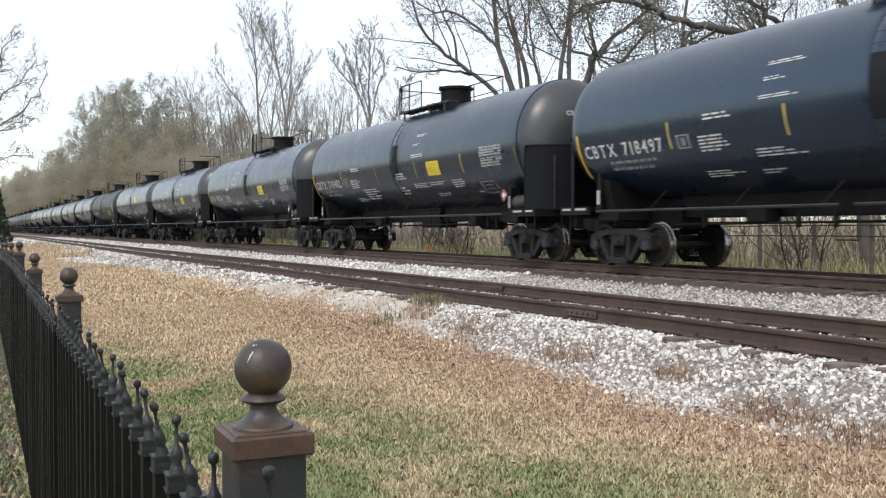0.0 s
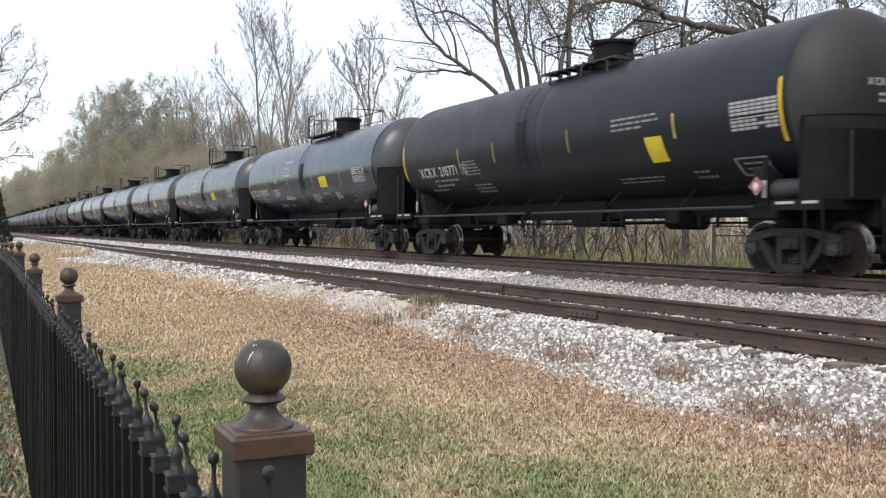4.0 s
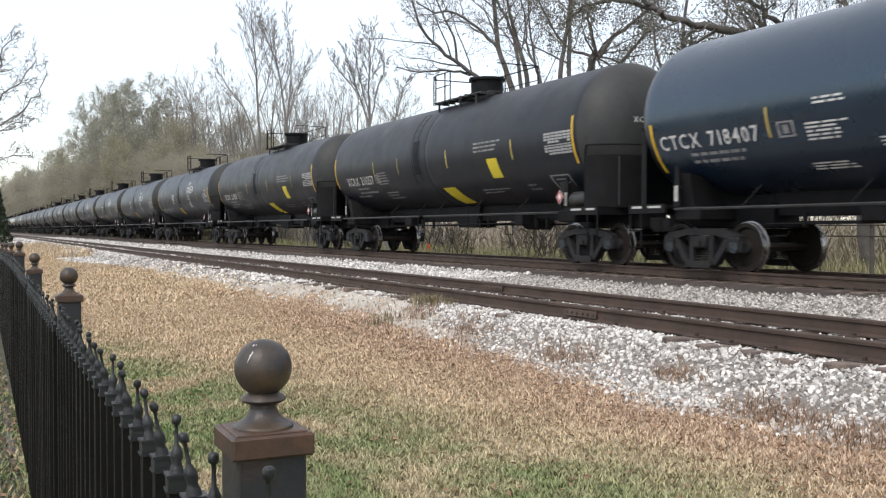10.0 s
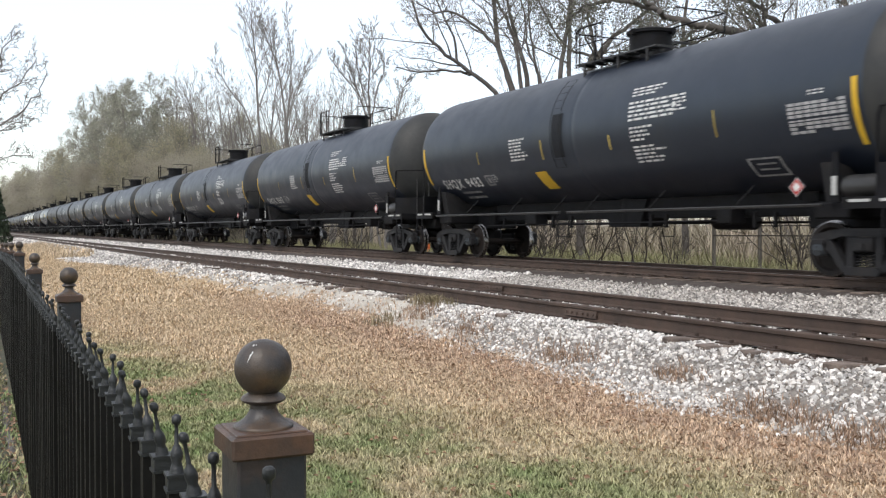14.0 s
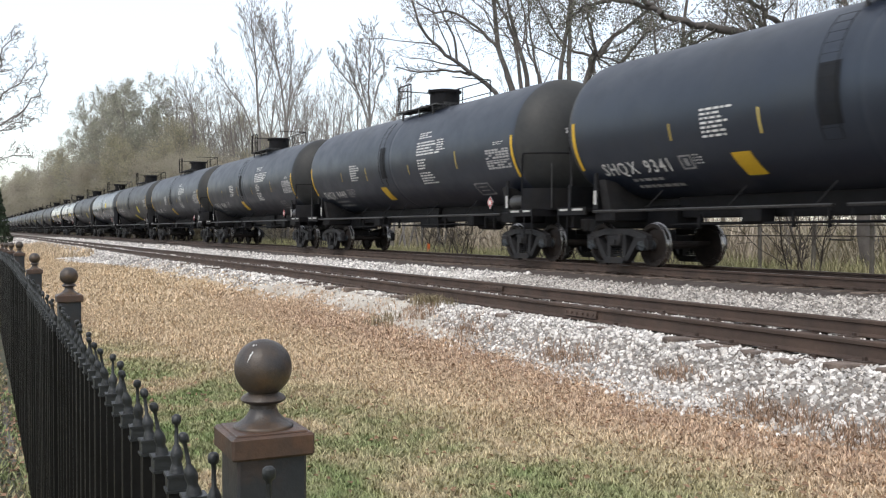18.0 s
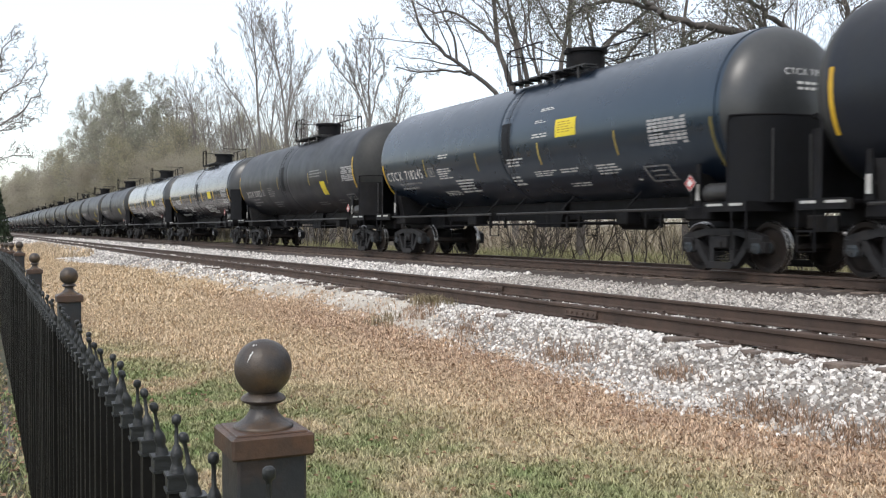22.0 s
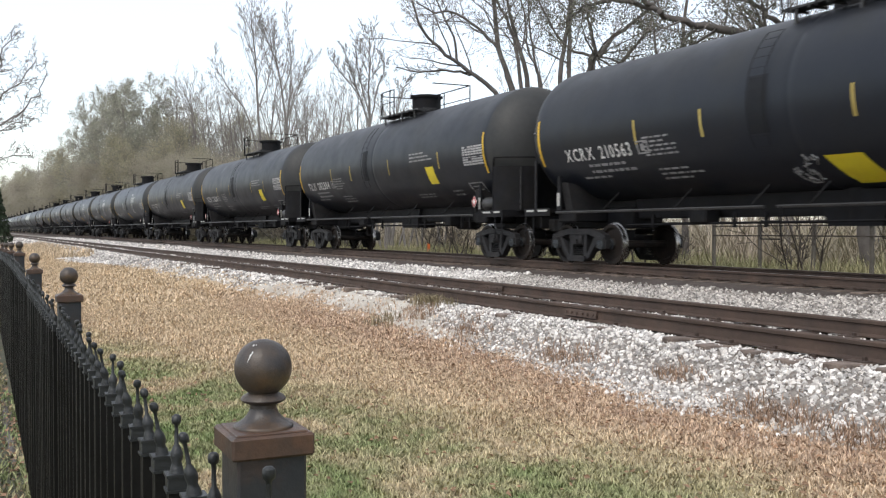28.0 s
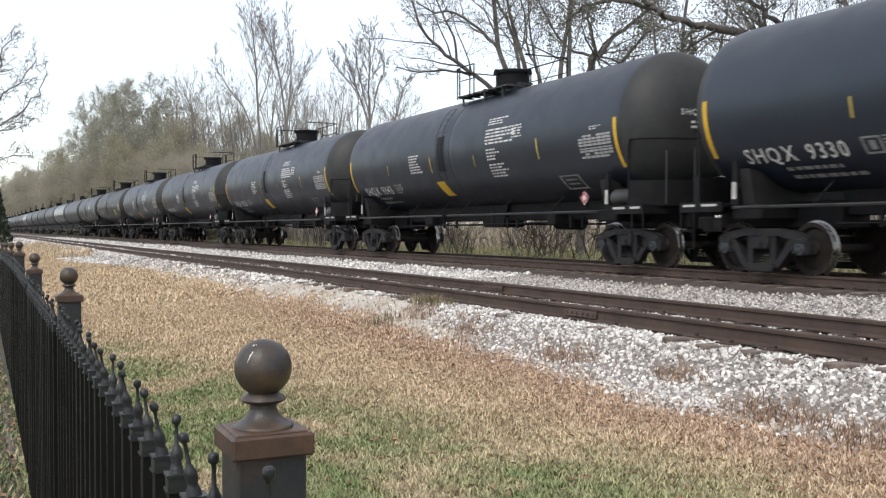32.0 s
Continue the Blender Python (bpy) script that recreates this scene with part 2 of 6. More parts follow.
def lawn_material(name, bump):
    """Winter lawn: tan, with green patches towards the fence and russet dead stalks along the stone."""
    mt = bpy.data.materials.new(name)
    mt.use_nodes = True
    n, l = mt.node_tree.nodes, mt.node_tree.links
    b = n["Principled BSDF"]
    b.inputs["Roughness"].default_value = 0.9
    b.inputs["Specular IOR Level"].default_value = 0.2
    co = n.new("ShaderNodeTexCoord").outputs["Object"]
    sep = n.new("ShaderNodeSeparateXYZ")
    l.new(co, sep.inputs[0])

    def noi(s, d=4.0):
        t = n.new("ShaderNodeTexNoise")
        t.inputs["Scale"].default_value, t.inputs["Detail"].default_value = s, d
        l.new(co, t.inputs["Vector"])
        return t.outputs["Fac"]

    def math_(op, a, c):
        m = n.new("ShaderNodeMath")
        m.operation = op
        for i, v in enumerate((a, c)):
            if isinstance(v, (int, float)):
                m.inputs[i].default_value = v
            else:
                l.new(v, m.inputs[i])
        return m.outputs[0]

    def rng(src, lo, hi, a=0.0, c=1.0):
        r = n.new("ShaderNodeMapRange")
        for k, v in (("From Min", lo), ("From Max", hi), ("To Min", a), ("To Max", c)):
            r.inputs[k].default_value = v
        l.new(src, r.inputs["Value"])
        return r.outputs["Result"]

    def blend(f, a, c):
        m = n.new("ShaderNodeMix")
        m.data_type = "RGBA"
        l.new(f, m.inputs["Factor"])
        for sock, v in (("A", a), ("B", c)):
            if isinstance(v, tuple):
                m.inputs[sock].default_value = (*v, 1)
            else:
                l.new(v, m.inputs[sock])
        return m.outputs["Result"]

    y, x = sep.outputs["Y"], sep.outputs["X"]
    tan = blend(rng(noi(1.3), 0.35, 0.65), (0.63, 0.50, 0.345), (0.53, 0.415, 0.28))
    russet = blend(rng(noi(5.0), 0.35, 0.65), (0.46, 0.33, 0.24), (0.60, 0.455, 0.325))
    edge = rng(math_("ADD", y, math_("MULTIPLY", noi(0.7), 1.6)), 4.75, 5.75)
    edge = math_("MULTIPLY", edge, rng(x, -26.0, -14.0))
    col = blend(edge, tan, russet)
    green = blend(rng(noi(4.0), 0.3, 0.7), (0.165, 0.235, 0.09), (0.36, 0.35, 0.195))
    g = math_("MULTIPLY", rng(math_("ADD", y, math_("MULTIPLY", x, -0.25)), 5.7, 4.2), rng(noi(0.95, 5.0), 0.33, 0.53))
    col = blend(g, col, green)
    h = n.new("ShaderNodeHueSaturation")
    rnd = n.new("ShaderNodeNewGeometry").outputs["Random Per Island"]
    l.new(rng(rnd, 0, 1, 0.42, 1.5) if not bump else rng(noi(25.0), 0.3, 0.7, 0.5, 1.0), h.inputs["Value"])
    l.new(col, h.inputs["Color"])
    l.new(h.outputs["Color"], b.inputs["Base Color"])
    if bump:
        bp = n.new("ShaderNodeBump")
        bp.inputs["Strength"].default_value, bp.inputs["Distance"].default_value = 0.6, 0.02
        l.new(noi(30.0), bp.inputs["Height"])
        l.new(bp.outputs["Normal"], b.inputs["Normal"])
    return mt


M_LAWN = lawn_material("dormant lawn soil", True)
M_GRASS = lawn_material("dormant grass blades", False)
M_LITTER = stuff("fallen brown leaves", (0.30, 0.185, 0.11), 0.85, var=(0.20, 0.12, 0.07), scale=3, bump=0, island=0.4)
M_WEED = stuff("yellow-green bank weeds", (0.26, 0.27, 0.125), 0.9, var=(0.31, 0.27, 0.165), scale=0.35, fine=8, amount=0.2, bump=0, island=0.4)
M_SAPLING = stuff("dark wet stems", (0.07, 0.058, 0.048), 0.9, scale=3, bump=0.2)
M_BOARD = stuff("grey fence timber", (0.16, 0.145, 0.125), 0.9, scale=3, bump=0.3)
M_ORANGE = stuff("orange marker plastic", (0.75, 0.16, 0.03), 0.5, scale=5, bump=0)
M_YPALE = stuff("faded yellow reflective sheet", (0.46, 0.37, 0.11), 0.55, var=(0.36, 0.25, 0.05), scale=4, fine=30, amount=0.3, bump=0, obj=0.3)
M_YDULL = stuff("dull weathered reflective sheet", (0.17, 0.14, 0.04), 0.6, var=(0.10, 0.085, 0.03), scale=3, fine=30, amount=0.4, bump=0)
M_MATT = stuff("matt black patch", (0.009, 0.0115, 0.016), 0.65, var=(0.010, 0.011, 0.013), scale=3, fine=20, amount=0.3, bump=0.1, spec=0.3)
M_SHIELD = stuff("black shield paint", (0.0115, 0.0125, 0.0155), 0.7, var=(0.011, 0.0115, 0.0125), scale=2, fine=30, amount=0.3, bump=0.05, spec=0.15)
M_HEAD = stuff("dust-filmed tank head", (0.034, 0.036, 0.037), 0.55, var=(0.054, 0.054, 0.052), scale=0.7, fine=10, amount=0.3, bump=0.03, bscale=4, spec=0.3, stains=(0.06, 0.058, 0.052), stain_scale=0.6, stain_amt=0.5, obj=0.2)
M_HEADSHINE = stuff("dust-filmed glossy tank head", (0.034, 0.038, 0.042), 0.36, var=(0.05, 0.053, 0.055), scale=0.7, fine=10, amount=0.3, bump=0.02, bscale=4, spec=0.7, stains=(0.07, 0.07, 0.066), stain_scale=0.8, stain_amt=0.5, obj=0.2)
M_CREAM = stuff("faded cream patch", (0.62, 0.60, 0.42), 0.6, scale=6, bump=0)
M_BRUSH = stuff("tangled grey-tan brush", (0.42, 0.355, 0.285), 0.95, var=(0.32, 0.285, 0.19), scale=0.25, fine=6, amount=0.2, bump=0, island=0.4)
M_CAPRUST = stuff("rusting brown cap paint", (0.052, 0.034, 0.026), 0.45, var=(0.105, 0.055, 0.032), scale=18, fine=150, amount=0.4, bump=0.12, bscale=160, stains=(0.15, 0.068, 0.03), stain_scale=10, stain_amt=0.6)
M_STRIPE = stuff("amber reflective sheet", (0.70, 0.44, 0.025), 0.5, var=(0.6, 0.36, 0.02), scale=3, fine=30, amount=0.3, bump=0)
M_DARKBED = stuff("dark brown track bed", (0.058, 0.044, 0.037), 0.9, var=(0.10, 0.078, 0.065), scale=5, fine=30, amount=0.6, bump=0.8, bscale=20)
M_FINES = stuff("packed grey stone fines", (0.60, 0.56, 0.50), 0.95, var=(0.42, 0.375, 0.31), scale=1.2, fine=22, amount=0.5, bump=0.6, bscale=35, stains=(0.26, 0.215, 0.165), stain_scale=0.8, stain_amt=0.6)
# darker copy of the chips: the train's shade is put into the colour
M_STONE_D = stuff("limestone chips toned for train shade", (0.56, 0.525, 0.485), 0.9, var=(0.30, 0.27, 0.24), scale=9, fine=60, amount=0.4, bump=0.3, bscale=90, island=0.65)
# grey-olive leaves; aerial haze is put in as a lighter base
M_YOUNG = stuff("haze-paled young leaves", (0.43, 0.425, 0.345), 0.8, var=(0.36, 0.36, 0.28), scale=0.5, fine=12, amount=0.3, bump=0, island=0.4)
M_THICKET = stuff("tan and olive thicket", (0.43, 0.385, 0.32), 0.85, var=(0.38, 0.36, 0.26), scale=0.4, fine=12, amount=0.3, bump=0, island=0.15)
M_RUSSET = stuff("russet dead stalks", (0.37, 0.25, 0.17), 0.9, var=(0.28, 0.19, 0.13), scale=3, bump=0, island=0.45)


def let_through(mt, share):
    """Thin leaves pass part of the light on to their other side."""
    n, l = mt.node_tree.nodes, mt.node_tree.links
    b, out = n["Principled BSDF"], n["Material Output"]
    t, m = n.new("ShaderNodeBsdfTranslucent"), n.new("ShaderNodeMixShader")
    l.new(b.inputs["Base Color"].links[0].from_socket, t.inputs["Color"])
    m.inputs["Fac"].default_value = share
    l.new(b.outputs[0], m.inputs[1])
    l.new(t.outputs[0], m.inputs[2])
    l.new(m.outputs[0], out.inputs["Surface"])


for _m in (M_LEAF, M_BUD, M_YOUNG, M_THICKET):
    let_through(_m, 0.45)
for _m, _c in ((M_TANK_A, (0.60, 0.81, 1.0, 1)), (M_TANK_B, (0.80, 0.905, 1.0, 1)), (M_TANK_C, (0.85, 0.93, 1.0, 1)), (M_TANK_D, (0.72, 0.86, 1.0, 1))):
    _m.node_tree.nodes["Principled BSDF"].inputs["Specular Tint"].default_value = _c     # the blue of a reflected sky, put into the paint's specular

# ================= ground and track =================
RAIL, SIDE_RAIL = 0.719, 0.603        # tops of the main and the siding rails
MAIN_Y, SIDE_Y = 13.605, 7.29        # centre lines
GAUGE = 1.505                       # between rail head centres


def ease(a, b, x):
    t = min(max((x - a) / (b - a), 0.0), 1.0)
    return t * t * (3 - 2 * t)


def sag(x):
    """The siding dips a little on its way back."""
    return -0.03 * ease(20.0, 45.0, -x)


PROFILE = [(-400, -0.3), (-3, -0.1), (0.0, -0.06), (3.0, 0.0), (4.9, 0.04), (5.45, 0.06), (5.7, 0.13), (5.95, 0.31), (6.15, 0.395), (6.4, 0.41), (7.95, 0.41), (8.5, 0.40), (9.3, 0.38), (11.2, 0.42),
           (12.05, 0.51), (15.1, 0.51), (15.75, 0.42), (17.1, 0.02), (19.3, -0.10), (24, 0.0), (60, 0.4), (200, 1.5), (900, 6)]


def ground_z(x, y):
    for (a, za), (b, zb) in zip(PROFILE, PROFILE[1:]):
        if y <= b:
            t = (y - a) / (b - a)
            z = za + (zb - za) * t
            break
    w = ease(5.2, 6.2, y) * (1 - ease(8.9, 10.2, y))
    z += sag(x) * w
    return z + 0.035 * noise.noise((x * 0.35, y * 0.35, 0.3)) * (1 if y < 5 else 0.4)


def edge_y(x):
    """Where the lawn ends and the stone begins."""
    return 5.52 - 0.32 * ease(4.2, 5.4, -x) * (1 - ease(7.4, 9.8, -x)) + 0.22 * ease(10, 16, -x) - 1.6 * ease(36, 48, -x) + 0.10 * noise.noise((x * 0.22, 3.1, 0)) + 0.22 * noise.noise((x * 1.2, 7.7, 0))


def apron(x):
    """How wide the packed fines lie between lawn and stone."""
    return 0.75 * ease(-22.0, -18.5, x) * (1 - ease(-15.5, -10.0, x)) + 0.12 * (1 + noise.noise((x * 0.9, 1.3, 0)))


def dark_edge(x):
    """Where the clean stone between the tracks gives way to the dark brown shoulder of the main line."""
    return 11.5 + 0.5 * ease(-12.5, -9.5, x) + 0.16 * noise.noise((x * 0.8, 2.2, 0.7))


xs = sorted(set([-1500, -1000, -700, -500, -380, -280, -210, -160, -120, -95] + list(np.linspace(-80, -30, 34)) + list(np.linspace(-30, 6, 110)) + [9, 14, 22, 40, 80, 160, 400]))
ys = sorted(set([-400, -150, -60, -25, -10, -5, -3] + list(np.linspace(-2, 16, 110)) + [16.8, 17.5, 18.3, 19, 20, 22, 24, 28, 34, 42, 60, 90, 150, 250, 500, 900]))
verts = [(x, y, ground_z(x, y)) for y in ys for x in xs]
nx = len(xs)
quads = [(j * nx + i, j * nx + i + 1, (j + 1) * nx + i + 1, (j + 1) * nx + i) for j in range(len(ys) - 1) for i in range(nx - 1)]
ground = new("ground", raw_mesh("ground", verts, quads, [M_LAWN, M_BALLAST, M_DIRT, M_DARKBED, M_FINES, M_YARD], True))
mi = np.zeros(len(quads), np.int32)
for q, (a, b, c, d) in enumerate(quads):
    cx, cy = (verts[a][0] + verts[c][0]) / 2, (verts[a][1] + verts[c][1]) / 2
    if cy < 0.29 - 0.0146 * cx:
        mi[q] = 5
    elif dark_edge(cx) < cy < 16.7:
        mi[q] = 3
    elif edge_y(cx) < cy < edge_y(cx) + apron(cx):
        mi[q] = 4
    elif edge_y(cx) < cy < 16.7:
        mi[q] = 1
    elif cy >= 16.7:
        mi[q] = 2
ground.data.polygons.foreach_set("material_index", mi)
tagged(ground, "tan dormant lawn running up to a white stone track bed", "ground", kind="structure")

RAIL_OUT = [(-0.07, 0), (0.07, 0), (0.07, 0.012), (0.012, 0.03), (0.010, 0.118), (0.034, 0.13), (0.036, 0.158), (0.028, 0.168),
            (-0.028, 0.168), (-0.036, 0.158), (-0.034, 0.13), (-0.010, 0.118), (-0.012, 0.03), (-0.07, 0.012)]


def rail(y, top, dip, x0=-1400, x1=120):
    k = Kit()
    stations = [x0, -600, -300, -150, -90, -60, -45, -36, -30, -26, -22, -18, -14, -10, -6, 0, x1]
    n = len(RAIL_OUT)
    vs = [(x, y + a, top - 0.168 + b + (sag(x) if dip else 0)) for x in stations for a, b in RAIL_OUT]
    fs = [(i * n + j, i * n + (j + 1) % n, (i + 1) * n + (j + 1) % n, (i + 1) * n + j) for i in range(len(stations) - 1) for j in range(n)]
    mis = [1 if (f[0] % n) == 7 else 0 for f in fs]
    k.v, k.f, k.mi = vs, fs, mis
    return k


def track(name, label, cy, top, dip, tie_xs):
    root = tagged(new(name), label, "railway track", kind="structure")
    root.location = (0, cy, 0)
    for side in (-1, 1):
        part("rail", rail(side * GAUGE / 2, top, dip), [M_RAIL, M_SHINE if not dip else M_RAIL], root, smooth=20)
    half = 1.15 if dip else 1.3
    tie = Kit().box(-0.115, 0.115, -half, half, -0.17, 0.0, 0.012).mesh("tie", M_TIE)
    plate = Kit().box(-0.1, 0.1, -0.17, 0.17, 0, 0.012).box(-0.06, -0.03, 0.08, 0.11, 0.01, 0.04).box(0.03, 0.06, -0.11, -0.08, 0.01, 0.04).mesh("tie_plate", M_RAIL)
    for x in tie_xs:
        z = top - 0.18 + (sag(x) if dip else 0) + random.uniform(-0.03 if dip else -0.015, 0.014 if dip else 0.0)
        t = part("tie", tie, None, root, at=pose(x, random.uniform(-0.06, 0.1) if dip else random.uniform(-0.06, 0.06), z, random.uniform(-1.2, 1.2) if dip else 0, 0, random.uniform(-4, 4) if dip else random.uniform(-1.5, 1.5)))
        for side in (-1, 1):
            part("tie_plate", plate, None, t, at=pose(0, side * GAUGE / 2, 0))
    return root


siding = track("siding_track", "rusty brown siding rails on weathered timber ties", SIDE_Y, SIDE_RAIL, True, [2 - 0.47 * i + random.uniform(-0.05, 0.05) for i in range(90)])
mainline = track("main_track", "main line rails on ties sunk in white stone", MAIN_Y, RAIL, False, [2 - 0.52 * i + random.uniform(-0.03, 0.03) for i in range(90)])
for y, x in ((-GAUGE / 2, -9.5), (GAUGE / 2, -14.3)):     # bolted joints on the siding
    k = Kit().prism([(-0.04, 0.035), (-0.02, 0.12), (0.0, 0.12), (0.0, 0.035)], -0.32, 0.32, plane="yz")
    for i in range(6):
        k.lathe([(0.0, -0.05), (0.016, -0.05), (0.016, -0.035)], 6, "y", (-0.27 + i * 0.108, 0, 0.078))
    part("joint_bar", k, M_RAIL, siding, at=pose(x, y - 0.012, SIDE_RAIL - 0.168 + sag(x)))

# ================= train =================
PITCH = 17.95
R, ZC = 1.56, 3.0                  # tank radius, height of its axis over the rail
HALF = 7.70                        # half of the straight shell


def on_tank(u, v, out=0.006):
    """A point on the near side of the shell: u along the car, v the height at which it lies."""
    s = max(-0.999, min(0.999, (v - ZC) / R))
    a = math.asin(s)
    return (u, -(R + out) * math.cos(a), ZC + (R + out) * math.sin(a))


def patch(kit, u0, u1, v0, v1, m=0, lean=0.0, out=0.006):
    """A painted rectangle that follows the shell; lean shifts its foot along the car."""
    n = max(2, int((v1 - v0) / 0.12) + 1)
    vs, fs = [], []
    for i in range(n + 1):
        v = v0 + (v1 - v0) * i / n
        sh = lean * (1 - i / n)
        vs += [on_tank(u0 + sh, v, out), on_tank(u1 + sh, v, out)]
    for i in range(n):
        fs.append((2 * i, 2 * i + 1, 2 * i + 3, 2 * i + 2))
    kit.add(vs, fs, m)


def text_lines(kit, u0, u1, v0, v1, rows, rng, words=2, m=0, fill=0.5):
    """Lines of small lettering too fine to read."""
    h = (v1 - v0) / rows
    for r in range(rows):
        top = v1 - r * h
        u, end = u0, u0 + (u1 - u0) * rng.uniform(0.6, 1.0)
        while u < end - 0.05:
            w = rng.uniform(0.12, 0.42) * (u1 - u0) / max(words, 1) * 2
            w = min(w, end - u)
            patch(kit, u, u + w, top - h * fill, top, m)
            u += w + 0.05


GLYPH = {}


def glyph(ch):
    """The outline of one character, as flat vertices and faces, with its width."""
    if ch not in GLYPH:
        cu = bpy.data.curves.new("glyph", "FONT")
        cu.body, cu.size, cu.offset, cu.resolution_u = ch, 1.0, 0.013, 2
        ob = new("glyph", cu)
        me = ob.evaluated_get(bpy.context.evaluated_depsgraph_get()).to_mesh()
        GLYPH[ch] = ([tuple(v.co) for v in me.vertices], [tuple(p.vertices) for p in me.polygons])
        bpy.data.objects.remove(ob)
        bpy.data.curves.remove(cu)
    return GLYPH[ch]


def letter(kit, word, u0, u1, v0, v1, m=0):
    """A word fitted between u0 and u1, on the shell."""
    x, got = 0.0, []
    for ch in word:
        if ch == " ":
            x += 0.5
            continue
        vs, fs = glyph(ch)
        a, b = min(p[0] for p in vs), max(p[0] for p in vs)
        if ch == "1":
            a, b = a - 0.09, b + 0.09
        got.append((x - a, vs, fs))
        x += (b - a) + 0.16
    x -= 0.16
    k, h = (u1 - u0) / x, (v1 - v0) / 0.70
    for off, vs, fs in got:
        kit.add([on_tank(u0 + (p[0] + off) * k, v0 + p[1] * h, 0.008) for p in vs], fs, m)


def shell_mesh(mt, crease, soft):
    """The tank: straight shell with an ellipsoidal head at each end; jacketed ones have a hard edge, the others a soft shoulder."""
    steps, depth = 12, (0.90 if soft else 0.80)
    k = 1.0 if soft else 0.985
    head = [(R * k * math.sin(a) ** (0.92 if soft else 1.0), depth * math.cos(a)) for a in np.linspace(0, math.pi / 2, steps + 1)]
    head[0] = (0.0, depth)
    end = HALF - (0.08 if soft else 0.0)
    prof = [(r, -end - h) for r, h in head]
    if not soft:
        prof += [(R * 0.997, -end), (R, -end + 0.04)]
    prof += [(R, -end + 0.2), (R, -0.16), (R, -0.03), (R - crease, -0.02), (R - crease, 0.02), (R, 0.03), (R, 0.16), (R, end - 0.2)]
    if not soft:
        prof += [(R, end - 0.04), (R * 0.997, end)]
    prof += [(r, end + h) for r, h in head[::-1]]
    k = Kit().lathe(prof, 64, "x", (0, 0, ZC))
    k.mi = [1 if j // 64 < steps - 1 or j // 64 >= len(prof) - steps else 0 for j in range(len(k.f))]      # dust lies on the heads
    return k.mesh("tank_shell", mt, 50)


def wheelset_mesh():
    k = Kit()
    for s in (-1, 1):
        k.lathe([(r, s * h) for r, h in [(0.12, 0.80), (0.14, 0.755), (0.33, 0.73), (0.37, 0.785), (0.445, 0.79)]], 26, "y", m=0, caps=False)
        k.lathe([(r, s * h) for r, h in [(0.445, 0.79), (0.457, 0.785), (0.457, 0.70), (0.485, 0.69), (0.45, 0.665)]], 26, "y", m=1, caps=False)
        k.lathe([(r, s * h) for r, h in [(0.45, 0.665), (0.37, 0.66), (0.33, 0.71), (0.08, 0.70)]], 26, "y", m=0, caps=False)
        k.lathe([(r, s * h) for r, h in [(0.12, 0.80), (0.08, 0.80), (0.08, 0.95), (0.115, 0.95), (0.115, 1.09), (0.09, 1.10), (0.0, 1.10)]], 12, "y", m=2, caps=False)
        for i in range(3):
            a = 2 * math.pi * i / 3
            k.lathe([(0.018, s * 1.098), (0.018, s * 1.125), (0.0, s * 1.125)], 5, "y", (0.055 * math.cos(a), 0, 0.055 * math.sin(a)), m=2)
    k.lathe([(0.085, -0.72), (0.08, 0.72)], 8, "y", m=0)
    return k.mesh("wheelset", [M_WHEEL, M_TREAD, M_CAP], 35)


def side_frame_mesh(s):
    """A cast side frame: top chord, drooping tension member, columns and pedestals, with two windows."""
    y0, y1 = s * 0.92, s * 1.08
    k = Kit()
    k.prism([(-1.06, 0.50), (-1.04, 0.66), (-0.82, 0.73), (-0.40, 0.80), (0.40, 0.80), (0.82, 0.73), (1.04, 0.66), (1.06, 0.50), (0.93, 0.57), (0.80, 0.575), (0.42, 0.67), (-0.42, 0.67), (-0.80, 0.575), (-0.93, 0.57)], y0, y1)
    k.prism([(-0.80, 0.575), (-0.66, 0.63), (-0.34, 0.20), (-0.22, 0.14), (-0.28, 0.08), (-0.44, 0.14)], y0, y1)
    k.prism([(0.80, 0.575), (0.66, 0.63), (0.34, 0.20), (0.22, 0.14), (0.28, 0.08), (0.44, 0.14)], y0, y1)
    k.prism([(-0.30, 0.06), (0.30, 0.06), (0.36, 0.13), (0.30, 0.19), (-0.30, 0.19), (-0.36, 0.13)], y0 - s * 0.02, y1 + s * 0.05)
    for a in (-1, 1):
        k.prism([(a * 0.21, 0.17), (a * 0.33, 0.17), (a * 0.33, 0.70), (a * 0.21, 0.70)], y0, y1 - s * 0.02)
        k.box(a * 0.89 - 0.14, a * 0.89 + 0.14, min(y0, y1) - 0.02, max(y0, y1) + 0.03, 0.55, 0.63, 0.02)
        k.box(a * 1.04 - 0.04, a * 1.04 + 0.04, min(y0, y1), max(y0, y1), 0.36, 0.56, 0.015)
        k.box(a * 0.74 - 0.04, a * 0.74 + 0.04, min(y0, y1), max(y0, y1), 0.36, 0.58, 0.015)
    return k.mesh("side_frame", M_TRUCK, 40)


def spring_mesh():
    pts = [(0.05 * math.cos(a), 0.05 * math.sin(a), 0.19 + 0.24 * a / (2 * math.pi * 5)) for a in np.linspace(0, 2 * math.pi * 5, 31)]
    return Kit().tube(pts, 0.014, 3).mesh("spring", M_TRUCK)


